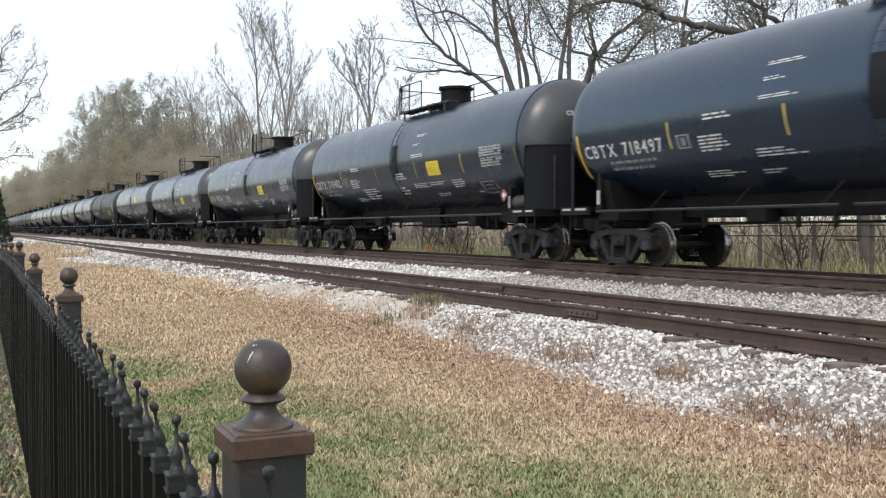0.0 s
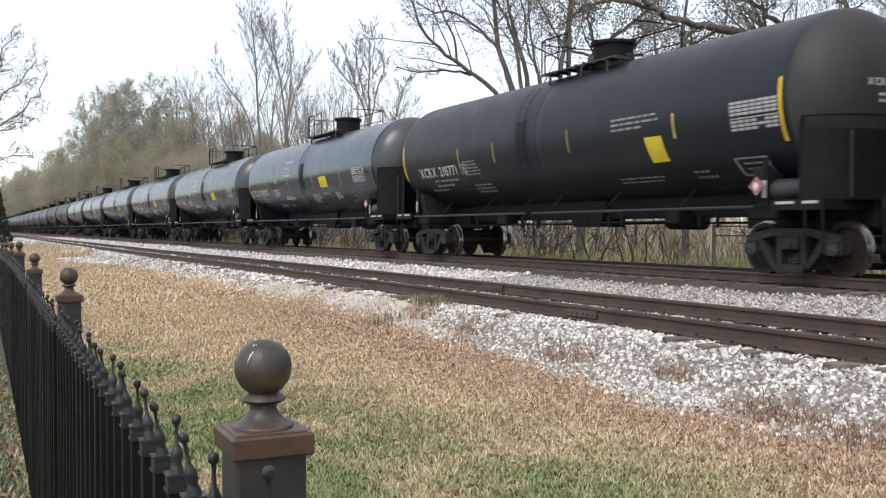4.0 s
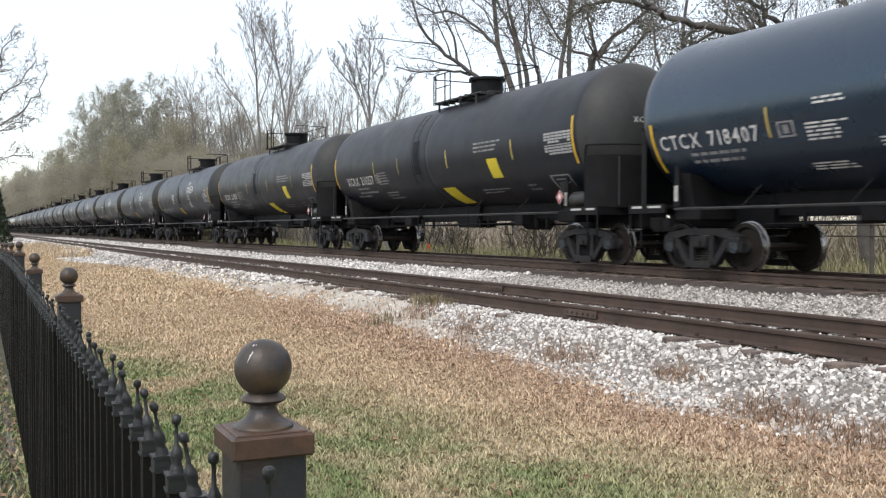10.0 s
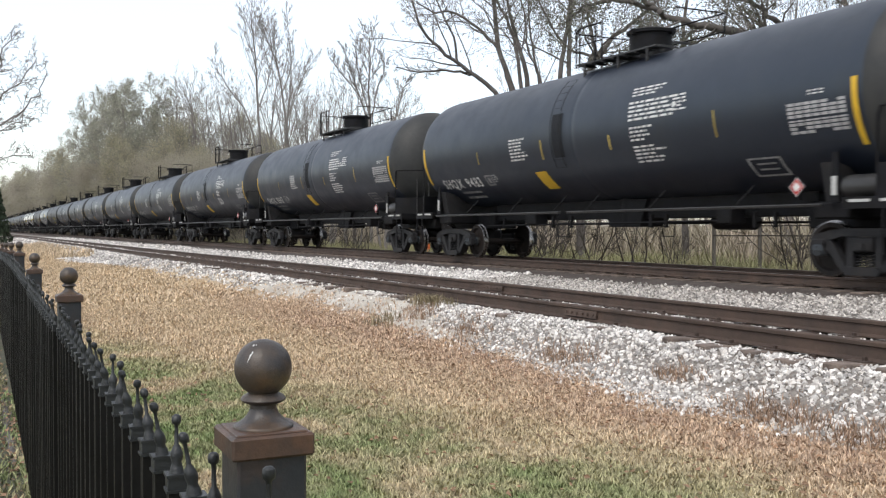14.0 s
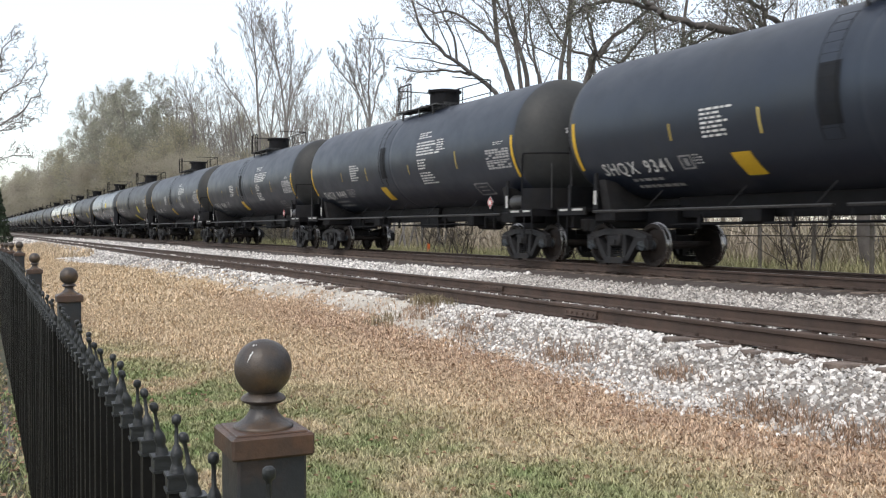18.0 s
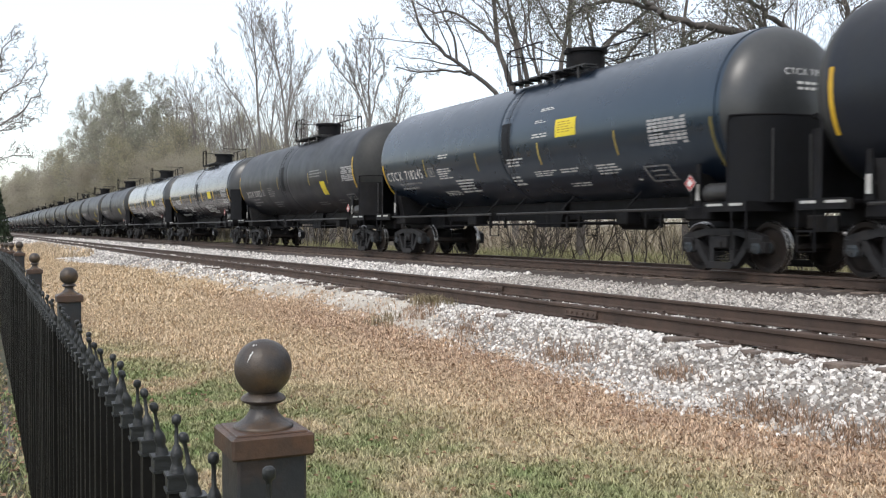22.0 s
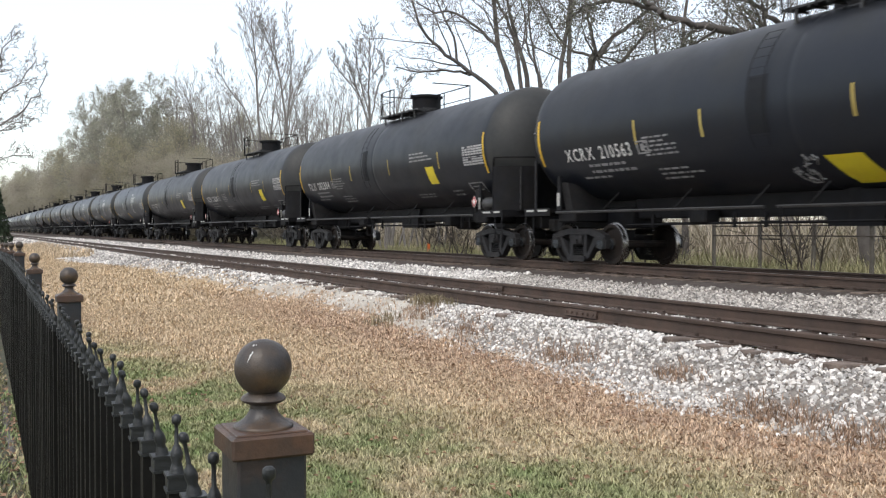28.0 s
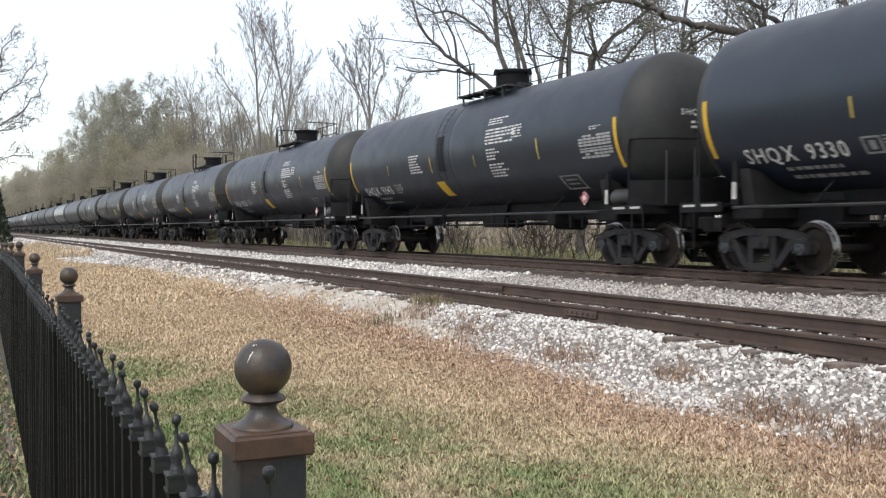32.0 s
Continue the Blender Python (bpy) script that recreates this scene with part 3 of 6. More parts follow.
def bolster_mesh():
    k = Kit().box(-0.19, 0.19, -1.12, 1.12, 0.43, 0.66, 0.03).box(-0.3, 0.3, -0.35, 0.35, 0.5, 0.78, 0.04).lathe([(0.22, 0.7), (0.22, 0.95)], 20)
    k.box(-0.06, 0.06, -1.16, -1.12, 0.46, 0.56).box(-0.06, 0.06, 1.12, 1.16, 0.46, 0.56)
    for a in (-1, 1):
        k.box(a * 0.34 - 0.03, a * 0.34 + 0.03, -0.8, 0.8, 0.36, 0.46)
        k.box(a * 0.43 - 0.03, a * 0.43 + 0.03, -0.82, -0.62, 0.30, 0.52).box(a * 0.43 - 0.03, a * 0.43 + 0.03, 0.62, 0.82, 0.30, 0.52)
    return k.mesh("truck", M_TRUCK, 40)


WHEELSET = wheelset_mesh()
SIDE = {s: side_frame_mesh(s) for s in (-1, 1)}
SPRING, BOLSTER = spring_mesh(), bolster_mesh()
ADAPTER = {s: Kit().prism([(-0.15, 0.44), (-0.12, 0.59), (0.12, 0.59), (0.15, 0.44), (0.115, 0.44), (0.09, 0.535), (-0.09, 0.535), (-0.115, 0.44)], min(s * 0.94, s * 1.1), max(s * 0.94, s * 1.1)).mesh("bearing_adapter", M_TRUCK) for s in (-1, 1)}


def truck(car, u):
    t = part("truck", BOLSTER, None, car, "oily cast steel truck on two wheelsets", pose(u, 0, 0))
    for s in (-1, 1):
        part("side_frame", SIDE[s], None, t)
        for du in (-0.13, 0.0, 0.13):
            part("spring", SPRING, None, t, at=pose(du, s * 1.0, 0))
        for a in (-0.89, 0.89):
            part("bearing_adapter", ADAPTER[s], None, t, at=pose(a, 0, 0))
    for a in (-0.89, 0.89):
        w = part("wheelset", WHEELSET, None, t, "dark steel wheelset with polished treads")
        w.matrix_parent_inverse = pose(a, 0, 0.457)
    return t


def loop_bar(pts, r=0.02, n=6):
    return Kit().tube(pts, r, n)


def end_frame(car, s, style):
    """Stub sill, coupler, deck, end handrail, steps and saddle at one end."""
    k = Kit().box(min(s * 5.6, s * 8.52), max(s * 5.6, s * 8.52), -0.36, 0.36, 0.80, 1.28, 0.03)
    k.box(s * 6.9 - 0.35, s * 6.9 + 0.35, -1.25, 1.25, 0.95, 1.22, 0.03)
    part("stub_sill", k, M_BLACK, car)
    k = Kit()
    k.prism([(-1.18, 1.2), (1.18, 1.2), (1.32, 1.85), (1.05, 1.80), (0.6, 1.54), (0, 1.46), (-0.6, 1.54), (-1.05, 1.80), (-1.32, 1.85)], s * 6.75, s * 7.05, plane="yz")
    part("saddle", k, M_BLACK if style in "AD" else M_TRUCK, car)
    k = Kit().box(min(s * 8.5, s * 8.72), max(s * 8.5, s * 8.72), -0.13, 0.13, 0.78, 1.04, 0.03)
    k.prism([(s * 8.70, -0.17), (s * 8.90, -0.2), (s * 8.99, -0.06), (s * 8.93, 0.02), (s * 8.99, 0.14), (s * 8.86, 0.2), (s * 8.70, 0.12)], 0.74, 1.02, plane="xy")
    part("coupler", k, M_TRUCK, car, "rusty knuckle coupler")
    k = Kit().box(min(s * 7.5, s * 8.42), max(s * 7.5, s * 8.42), -1.42, 1.42, 1.20, 1.26, 0.01)
    k.box(s * 8.39 - 0.03, s * 8.39 + 0.03, -1.45, 1.45, 1.10, 1.28)
    for y in (-1, 1):
        k.box(min(s * 7.3, s * 8.42), max(s * 7.3, s * 8.42), y * 1.43 - 0.03, y * 1.43 + 0.03, 1.10, 1.28)
    part("end_deck", k, M_BLACK, car)
    for y in (-1, 1):                     # pale reflective strips on the sill edge
        k = Kit()
        e = y * 1.463
        k.box(s * 7.62 - 0.2, s * 7.62 + 0.2, e - 0.002, e + 0.002, 1.20, 1.245).box(s * 8.16 - 0.16, s * 8.16 + 0.16, e - 0.002, e + 0.002, 1.20, 1.245)
        part("reflective_strip", k, M_STRIP, car, "pale reflective strip")
    # bent steel shield round the lower half of the head, edged with a bar
    top = 2.80 if style in "AD" else 2.62
    plan = [(7.92, -1.43), (8.04, -1.40), (8.2, -1.30), (8.40, -1.08), (8.54, -0.75), (8.60, -0.3), (8.60, 0.3), (8.54, 0.75), (8.40, 1.08), (8.2, 1.30), (8.04, 1.40), (7.92, 1.43)]
    n = len(plan)
    vs = [(s * (u + o), y, z) for z in (1.26, top) for o in (0.0, 0.02) for u, y in plan]
    fs = []
    for i in range(n - 1):
        fs += [(i, i + 1, 2 * n + i + 1, 2 * n + i), (n + i, n + i + 1, 3 * n + i + 1, 3 * n + i), (2 * n + i, 2 * n + i + 1, 3 * n + i + 1, 3 * n + i)]
    if style in "AD":
        part("head_shield", Kit().add(vs, fs), M_SHIELD, car, "black bent plate guarding the tank head")
    else:
        vs = [(x, y, min(z, 1.78 if style == "B" else 2.40)) for x, y, z in vs]
        part("head_shield", Kit().add(vs, fs), M_BLACK, car, "low black plate guarding the tank head")
    pts = [(s * plan[0][0], plan[0][1], 1.26), (s * plan[0][0], plan[0][1], top - 0.12)] + [(s * (u + 0.01 + (0.06 if i in (0, n - 1) else 0)), y * 1.01, top + 0.005) for i, (u, y) in enumerate(plan)] + [(s * plan[-1][0], plan[-1][1], top - 0.12), (s * plan[-1][0], plan[-1][1], 1.26)]
    part("end_handrail", loop_bar(pts, 0.02), M_BLACK, car)
    for u, y in ((8.50, -0.98), (8.50, 0.98)):
        part("grab_iron", loop_bar([(s * (u + 0.05), y, 1.3), (s * (u + 0.05), y, top - 0.25)], 0.016), M_PIPE, car)
    for y in (-1, 1):
        for du in (8.24,):
            k = Kit()
            k.tube([(s * (du - 0.2), y * 1.44, 1.14), (s * (du - 0.2), y * 1.44, 0.42), (s * (du + 0.16), y * 1.44, 0.42), (s * (du + 0.16), y * 1.44, 1.14)], 0.018, 6)
            k.box(min(s * (du - 0.2), s * (du + 0.16)), max(s * (du - 0.2), s * (du + 0.16)), y * 1.44 - 0.05, y * 1.44 + 0.02, 0.74, 0.765)
            part("sill_step", k, M_BLACK, car)
        # upright bracket that ties the deck to the shell
        k = Kit().prism([(s * 6.98, 1.22), (s * 7.16, 1.22), (s * 7.12, 2.0), (s * 7.02, 2.0)], y * 1.34 - 0.02, y * 1.34 + 0.02)
        part("side_bracket", k, M_BLACK, car)
        k = Kit().box(s * 7.07 - 0.05, s * 7.07 + 0.05, y * 1.372 - 0.004, y * 1.372 + 0.004, 1.32, 1.62)
        part("reflective_tab", k, M_STRIP, car, "pale reflective tab on the bracket")
    if s > 0:
        k = Kit().lathe([(0.0, 8.24), (0.3, 8.24), (0.3, 8.27), (0.26, 8.27), (0.25, 8.25), (0, 8.25)], 18, "x", (0, 0.75, 2.2)).box(8.1, 8.24, 0.55, 0.95, 1.25, 1.9, 0.03)
        part("hand_brake", k, M_BLACK, car)
        k = Kit().lathe([(0.0, 7.18), (0.16, 7.21), (0.185, 7.27), (0.185, 7.84), (0.16, 7.9), (0.0, 7.92)], 18, "x", (0, -1.22, 1.45))
        part("air_reservoir", k, M_PIPE, car, "grey air reservoir on the end deck")


HATCH = {"A": 1.45, "B": 0.80, "C": 0.90, "D": 0.75}     # where the fittings housing stands along the car
LADDER = {"A": 0.25, "B": -0.6, "C": -0.68, "D": 0.40}


def top_works(car, style):
    c, z = HATCH[style], ZC + R
    k = Kit().lathe([(0.56, z - 0.2), (0.56, z + 0.03), (0.47, z + 0.05), (0.47, z + 0.50), (0.535, z + 0.51), (0.535, z + 0.57), (0.46, z + 0.60), (0, z + 0.63)], 28, at=(c, 0, 0))
    for i in range(3):
        a = 2.2 * i + 0.4
        k.box(c + 0.53 * math.cos(a) - 0.05, c + 0.53 * math.cos(a) + 0.05, 0.53 * math.sin(a) - 0.05, 0.53 * math.sin(a) + 0.05, z + 0.46, z + 0.59)
    part("fittings_housing", k, M_BLACK, car)
    m = (c - 0.95) / 2
    k = Kit().lathe([(0.33, z - 0.1), (0.33, z + 0.12), (0.37, z + 0.12), (0.37, z + 0.17), (0.1, z + 0.2), (0, z + 0.2)], 20, at=(m, 0, 0))
    for i in range(6):
        a = i * math.pi / 3
        k.box(m + 0.35 * math.cos(a) - 0.03, m + 0.35 * math.cos(a) + 0.03, 0.35 * math.sin(a) - 0.03, 0.35 * math.sin(a) + 0.03, z + 0.08, z + 0.22)
    part("manway", k, M_BLACK, car)
    u0, u1 = -0.75, c + 1.3
    zp = z - 0.02
    for y in (-1, 1):
        k = Kit().box(u0, u1, min(y * 0.58, y * 0.92), max(y * 0.58, y * 0.92), zp, zp + 0.035)
        for j in range(9):
            k.box(u0 + 0.2 + j * 0.4, u0 + 0.23 + j * 0.4, min(y * 0.5, y * 0.95), max(y * 0.5, y * 0.95), zp - 0.05, zp)
        for u in (u0 + 0.3, c, u1 - 0.3):
            k.box(u - 0.025, u + 0.025, y * 0.88 - 0.025, y * 0.88 + 0.025, zp - 0.32, zp)
        part("platform", k, M_PIPE, car, "grey grated walkway beside the hatches")
    h = zp + 0.84
    for y, us in ((-1, (u0, u0 + 0.14, u0 + 0.75, c - 0.55)), (1, (u0, u0 + 0.75, c - 0.55, u1))):
        for u in us:
            part("railing_post", loop_bar([(u, y * 0.92, zp - 0.05), (u, y * 0.92, h)], 0.021), M_BLACK, car)
        part("handrail", loop_bar([(us[0], y * 0.92, h - 0.1), (us[0] + 0.12, y * 0.92, h), (us[-1], y * 0.92, h)], 0.018), M_BLACK, car)
        part("midrail", loop_bar([(us[1], y * 0.92, zp + 0.45), (us[-1], y * 0.92, zp + 0.45)], 0.014), M_BLACK, car)
    part("handrail", loop_bar([(u0, -0.92, h - 0.1), (u0, 0.92, h - 0.1)], 0.018), M_BLACK, car)
    part("handrail", loop_bar([(u1, -0.4, h), (u1, 0.92, h)], 0.018), M_BLACK, car)
    lu = LADDER[style]
    for y in (-1, 1):          # ladder that follows the shell, in front of a matt black patch
        k = Kit()
        angs = [radians(a) for a in range(-30, 54, 7)]
        for du in (-0.19, 0.19):
            k.tube([(lu + du, y * (R + 0.06) * math.cos(a), ZC + (R + 0.06) * math.sin(a)) for a in angs], 0.007, 4)
        for a in angs:
            k.tube([(lu - 0.19, y * (R + 0.06) * math.cos(a), ZC + (R + 0.06) * math.sin(a)), (lu + 0.19, y * (R + 0.06) * math.cos(a), ZC + (R + 0.06) * math.sin(a))], 0.004, 4)
        tagged(part("side_ladder", k, M_BLACK, car), kind="stuff")
    k = Kit()
    patch(k, lu - 0.22, lu + 0.22, 2.42, 3.40, out=0.004)
    part("scuff_plate", k, M_MATT, car, "matt black patch behind the ladder")


def underside(car):
    for y in (-1, 1):
        k = Kit()
        k.tube([(-6.95, y * 1.5, 1.166), (-0.55, y * 1.5, 1.166)], 0.028, 6)
        k.tube([(-0.25, y * 1.5, 1.166), (6.95, y * 1.5, 1.166)], 0.028, 6)
        part("side_handrail", k, M_PIPE, car, "long worn steel side handrail")
        for u in (-5.2, -2.9, -0.9, 0.4, 2.6, 5.0):
            part("rail_bracket", loop_bar([(u, y * 1.5, 1.166), (u + 0.14, y * 1.16, 1.56)], 0.014, 5), M_BLACK, car)
        k = Kit()
        k.tube([(-0.62, y * 1.5, 1.166), (-0.62, y * 1.5, 0.62), (-0.18, y * 1.5, 0.62), (-0.18, y * 1.5, 1.166)], 0.018, 5)
        k.tube([(-0.62, y * 1.5, 0.92), (-0.18, y * 1.5, 0.92)], 0.015, 5)
        part("side_step", k, M_BLACK, car)
    k = Kit().box(-5.7, 5.7, -0.22, 0.22, 1.02, 1.5, 0.02)
    part("bottom_beam", k, M_BLACK, car)
    k = Kit().lathe([(0.35, 0.86), (0.35, 1.5)], 16, at=(0.3, 0, 0)).prism([(-0.5, 1.45), (-0.25, 0.84), (0.85, 0.84), (1.1, 1.45)], -0.33, 0.33)
    part("bottom_outlet", k, M_BLACK, car)
    k = Kit().lathe([(0, 2.4), (0.2, 2.45), (0.21, 3.5), (0, 3.55)], 16, "x", (0, 0.45, 0.98)).box(3.7, 4.1, -0.75, -0.35, 0.88, 1.18, 0.03).box(-3.4, -2.9, -0.7, -0.3, 0.90, 1.2, 0.03)
    k.tube([(-6, 0.5, 0.92), (6, 0.5, 0.92)], 0.025, 5).tube([(-5.5, -0.6, 0.88), (3.8, -0.6, 0.95)], 0.022, 5)
    for u in (-4.6, -2.2, -1.4, 1.6, 2.1, 4.6, 5.1):
        k.box(u - 0.03, u + 0.03, -0.64, -0.57, 0.82, 1.1)
    part("brake_rigging", k, M_BLACK, car)


LOW_SHEET = {"XCRX 211257", "XCRX 211807", "XCRX 210830", "XCRX 210981", "XCRX 210563", "CTCX 718294", "CTCX 718407"}   # cars with a second, lower sheet
def head_word(kit, word, y0, y1, z0, z1, bulge):
    """A word on the tank head, read from ahead of the car."""
    got, x = [], 0.0
    for ch in word:
        if ch == " ":
            x += 0.4
            continue
        vs, fs = glyph(ch)
        a, b = min(p[0] for p in vs), max(p[0] for p in vs)
        got.append((x - a, vs, fs))
        x += (b - a) + 0.18
    for off, vs, fs in got:
        flat = [(y0 + (p[0] + off) * (y1 - y0) / x, z0 + p[1] * (z1 - z0) / 0.7) for p in vs]
        kit.add([(bulge(y, z) + 0.016, y, z) for y, z in flat], fs)


TOPS_AHEAD = {"CBTX 718482", "CBTX 718541", "CTCX 718245"}      # cars with their upper lettering ahead of the ladder


def decals(car, style, word, seed):
    rng = random.Random(seed)
    shiny = style in "AD"
    yel = M_STRIPE
    k = Kit()
    lo, hi, size = {"A": (-7.43, -4.85, (2.31, 2.57)), "D": (-7.35, -4.7, (2.34, 2.62)), "B": (-6.92, -4.72, (1.94, 2.18)), "C": (-6.64, -4.27, (2.30, 2.56))}[style]
    back = {"TILX 282394": -0.2}.get(word, 0.0)
    lo, hi = lo + back, hi + back
    mid = {"SHQX 9341": -0.8, "SHQX 9449": -0.8}.get(word, 0.0)
    letter(k, word, lo, hi, *size)
    tagged(part("reporting_mark", k, M_WHITE, car, "white stencilled lettering"), kind="stuff")
    k = Kit()
    text_lines(k, lo + 0.75, hi + 0.05, size[0] - 0.36, size[0] - 0.10, 2, rng, 6, fill=0.42)
    tagged(part("weight_stencil", k, M_GREY, car, "small grey stencil lines"), kind="stuff")
    stripes = {"A": [(4.5, 2.33, 2.86), (1.45, 2.33, 2.86), (-1.65, 2.34, 2.85), (-4.6, 2.33, 2.83)],
               "A1": [(4.7, 2.33, 2.83), (1.7, 2.31, 2.82), (-1.4, 2.32, 2.8), (-4.6, 2.33, 2.83)],
               "D": [(4.37, 2.38, 2.88), (1.55, 2.37, 2.87), (-1.6, 2.38, 2.87), (-4.4, 2.37, 2.86)],
               "B": [(4.53, 2.44, 2.92), (1.35, 2.45, 2.75), (-1.3, 2.42, 2.86), (-4.43, 2.48, 2.8)],
               "C": [(4.9, 2.51, 2.99), (1.3, 2.5, 3.0), (-2.1, 2.48, 2.98), (-4.05, 2.5, 2.98)]}["A1" if word in TOPS_AHEAD else style]
    if word in ("XCRX 210288", "XCRX 210122"):
        stripes = [(4.88, 2.5, 2.98), (2.75, 2.5, 2.98), (-1.42, 2.5, 3.0), (-4.05, 2.5, 2.98)]
    for u, a, b in stripes:
        k = Kit()
        u += mid if style == "B" and -3 < u < 0 else 0.0
        w = {"A": 0.028, "B": 0.026, "C": 0.03, "D": 0.045}[style]
        patch(k, u - w, u + w, a, b)
        part("yellow_strip", k, M_YPALE if style in "ABC" else yel, car, "faded yellow reflective strip" if style in "ABC" else "yellow reflective strip")
    end = {"A": (1.9, 2.82), "D": (1.9, 2.88), "B": (2.08, 3.1), "C": (2.25, 3.3)}[style]
    for u in (-7.63, 7.60):
        k = Kit()
        w = 0.055 if style in "BD" else 0.042
        patch(k, u - w, u + w, *end)
        part("yellow_strip", k, yel if not (style == "A" and u > 0) else M_YDULL, car, "tall yellow reflective strip at the tank end")
    # data panel
    k = Kit()
    pu0, pu1, pv0, pv1 = {"A": (5.8, 6.95, 2.42, 2.95), "D": (6.15, 7.25, 2.47, 2.97), "B": (6.25, 7.45, 2.33, 2.84), "C": (6.42, 7.55, 2.5, 3.02)}[style]
    for c in range(7):
        for r in range(8):
            if rng.random() < 0.93:
                du, dv = (pu1 - pu0) / 7, (pv1 - pv0) / 8
                patch(k, pu0 + c * du, pu0 + c * du + du * 0.86, pv0 + r * dv, pv0 + r * dv + dv * (0.72 if r != 3 else 0.4))
    tagged(part("data_panel", k, M_PALE, car, "grey stencilled data panel"), kind="stuff")
    if style in "ABC":
        k = Kit()
        u0, v0 = (5.3, 1.76) if style == "A" else ((5.0, 1.72) if style == "B" else (6.2, 1.75))
        for a, b, c, d in ((0, .8, 0, .03), (0, .8, .28, .31), (0, .06, 0, .31), (.74, .8, 0, .31), (.18, .62, .1, .13), (.18, .62, .19, .22)):
            patch(k, u0 + a, u0 + b, v0 + c, v0 + d)
        part("outlined_stencil", k, M_GREY, car)
    k = Kit()
    u0, v0 = hi + {"A": 0.44, "D": 0.55, "C": 0.2, "B": 0.3}[style], size[0] + 0.0
    for a, b, c, d in ((0, .36, 0, .03), (0, .36, .23, .26), (0, .045, 0, .26), (.315, .36, 0, .26), (.12, .24, .06, .2)):
        patch(k, u0 + a, u0 + b, v0 + c, v0 + d)
    part("outlined_stencil", k, M_GREY, car)
    # diamond placard in its holder
    pu, pv = {"A": (7.0, 1.64), "D": (6.85, 1.66), "B": (6.42, 1.47), "C": (7.0, 1.52)}[style]
    for pu in ((pu, -7.02) if word == "XCRX 210288" else (pu,)):
        h = part("placard_holder", Kit().box(-0.125, 0.125, -0.012, 0.008, -0.125, 0.125), M_TRUCK, car, at=pose(pu, -1.47, pv, 0, 45, 0))
        k = Kit().box(-0.11, 0.11, -0.004, 0, -0.11, 0.11, m=1).box(-0.10, 0.10, -0.007, -0.003, -0.10, 0.10, m=0).box(-0.058, 0.058, -0.010, -0.006, -0.058, 0.058, m=1)
        part("placard", k, [M_RED, M_WHITE], h, "red and white diamond placard", pose(0, -0.014, 0))
        part("placard_arm", Kit().box(pu - 0.02, pu + 0.02, -1.462, -1.40, 1.26, pv), M_BLACK, car)
    # yellow sheets
    k = Kit()
    if style == "A":
        su, sv = (2.5, 2.35) if word in TOPS_AHEAD else (2.27, 2.38)
        sv += 0.52 if word in ("CTCX 718245", "CTCX 718236") else 0.0
        patch(k, su, su + 0.82, sv, sv + 0.40)
        if word in LOW_SHEET:
            low = Kit()
            patch(low, 0.85, 1.35, 1.68, 2.06, lean=0.2)
            patch(low, 1.08, 1.30, 1.74, 1.96, m=1, lean=0.12, out=0.009)
            part("yellow_sheet", low, [M_YELLOW, M_CREAM], car, "yellow inspection sheet with a pale patch")
        k2 = Kit()
        text_lines(k2, su + 0.1, su + 0.72, sv + 0.06, sv + 0.34, 5, rng, 3, fill=0.4)
        tagged(part("sheet_print", k2, M_YDIM, car, "faint printed lines"), kind="stuff")
    elif style == "D":
        patch(k, 3.03, 3.83, 2.48, 2.86)
    elif style == "B":
        sh = {"SHQX 9341": -1.7, "SHQX 9483": -0.6, "SHQX 9420": -0.25}.get(word, 0.0)
        patch(k, -1.30 + sh, -0.82 + sh, 1.76, 2.16, lean=0.1)
    else:
        if word in LOW_SHEET:
            low = Kit()
            patch(low, 0.42, 1.17, 1.54, 1.98, lean=0.22)
            part("yellow_sheet", low, M_YELLOW, car, "plain yellow inspection sheet")
        sh = {"XCRX 210830": -0.9, "XCRX 211257": -0.4, "XCRX 211807": -0.4}.get(word, 0.0)
        patch(k, 3.98 + sh, 4.5 + sh, 2.11, 2.60, lean=0.03)
    part("yellow_sheet", k, M_YELLOW if style != "B" else M_STRIPE, car, "plain yellow inspection sheet")
    k = Kit()
    if style == "A":
        back = [(-4.0, -3.0, 1.75, 1.88, 3), (-3.82, -2.95, 2.19, 2.5, 5), (-3.6, -2.8, 2.74, 2.88, 2)]
        if word in TOPS_AHEAD:
            rest = [(1.5, 2.4, 2.9, 3.02, 2), (1.6, 2.1, 3.25, 3.33, 2), (1.75, 2.55, 3.52, 3.6, 2), (-2.94, -1.6, 1.78, 2.15, 5), (0.17, 1.0, 2.3, 2.52, 3), (0.1, 0.7, 1.85, 2.1, 3), (1.23, 2.25, 2.03, 2.17, 3),
                    (2.35, 3.35, 2.06, 2.17, 2), (2.4, 3.2, 1.75, 1.85, 2), (3.76, 4.6, 1.95, 2.18, 4), (4.9, 5.2, 1.77, 1.84, 1)]
        else:
            rest = [(-2.08, -1.15, 3.52, 3.6, 2), (-2.12, -1.64, 3.26, 3.34, 2), (-2.2, -1.25, 2.96, 3.04, 2), (-2.5, -1.33, 2.02, 2.18, 3), (-2.6, -2.0, 1.75, 1.84, 2), (0.9, 2.0, 1.83, 2.16, 5),
                    (2.25, 3.15, 2.1, 2.18, 2), (2.2, 2.57, 1.76, 1.79, 1), (3.5, 4.2, 1.9, 2.15, 4), (4.9, 5.2, 1.77, 1.84, 1)]
        for a in back + rest:
            text_lines(k, *a, rng)
    elif style == "D":
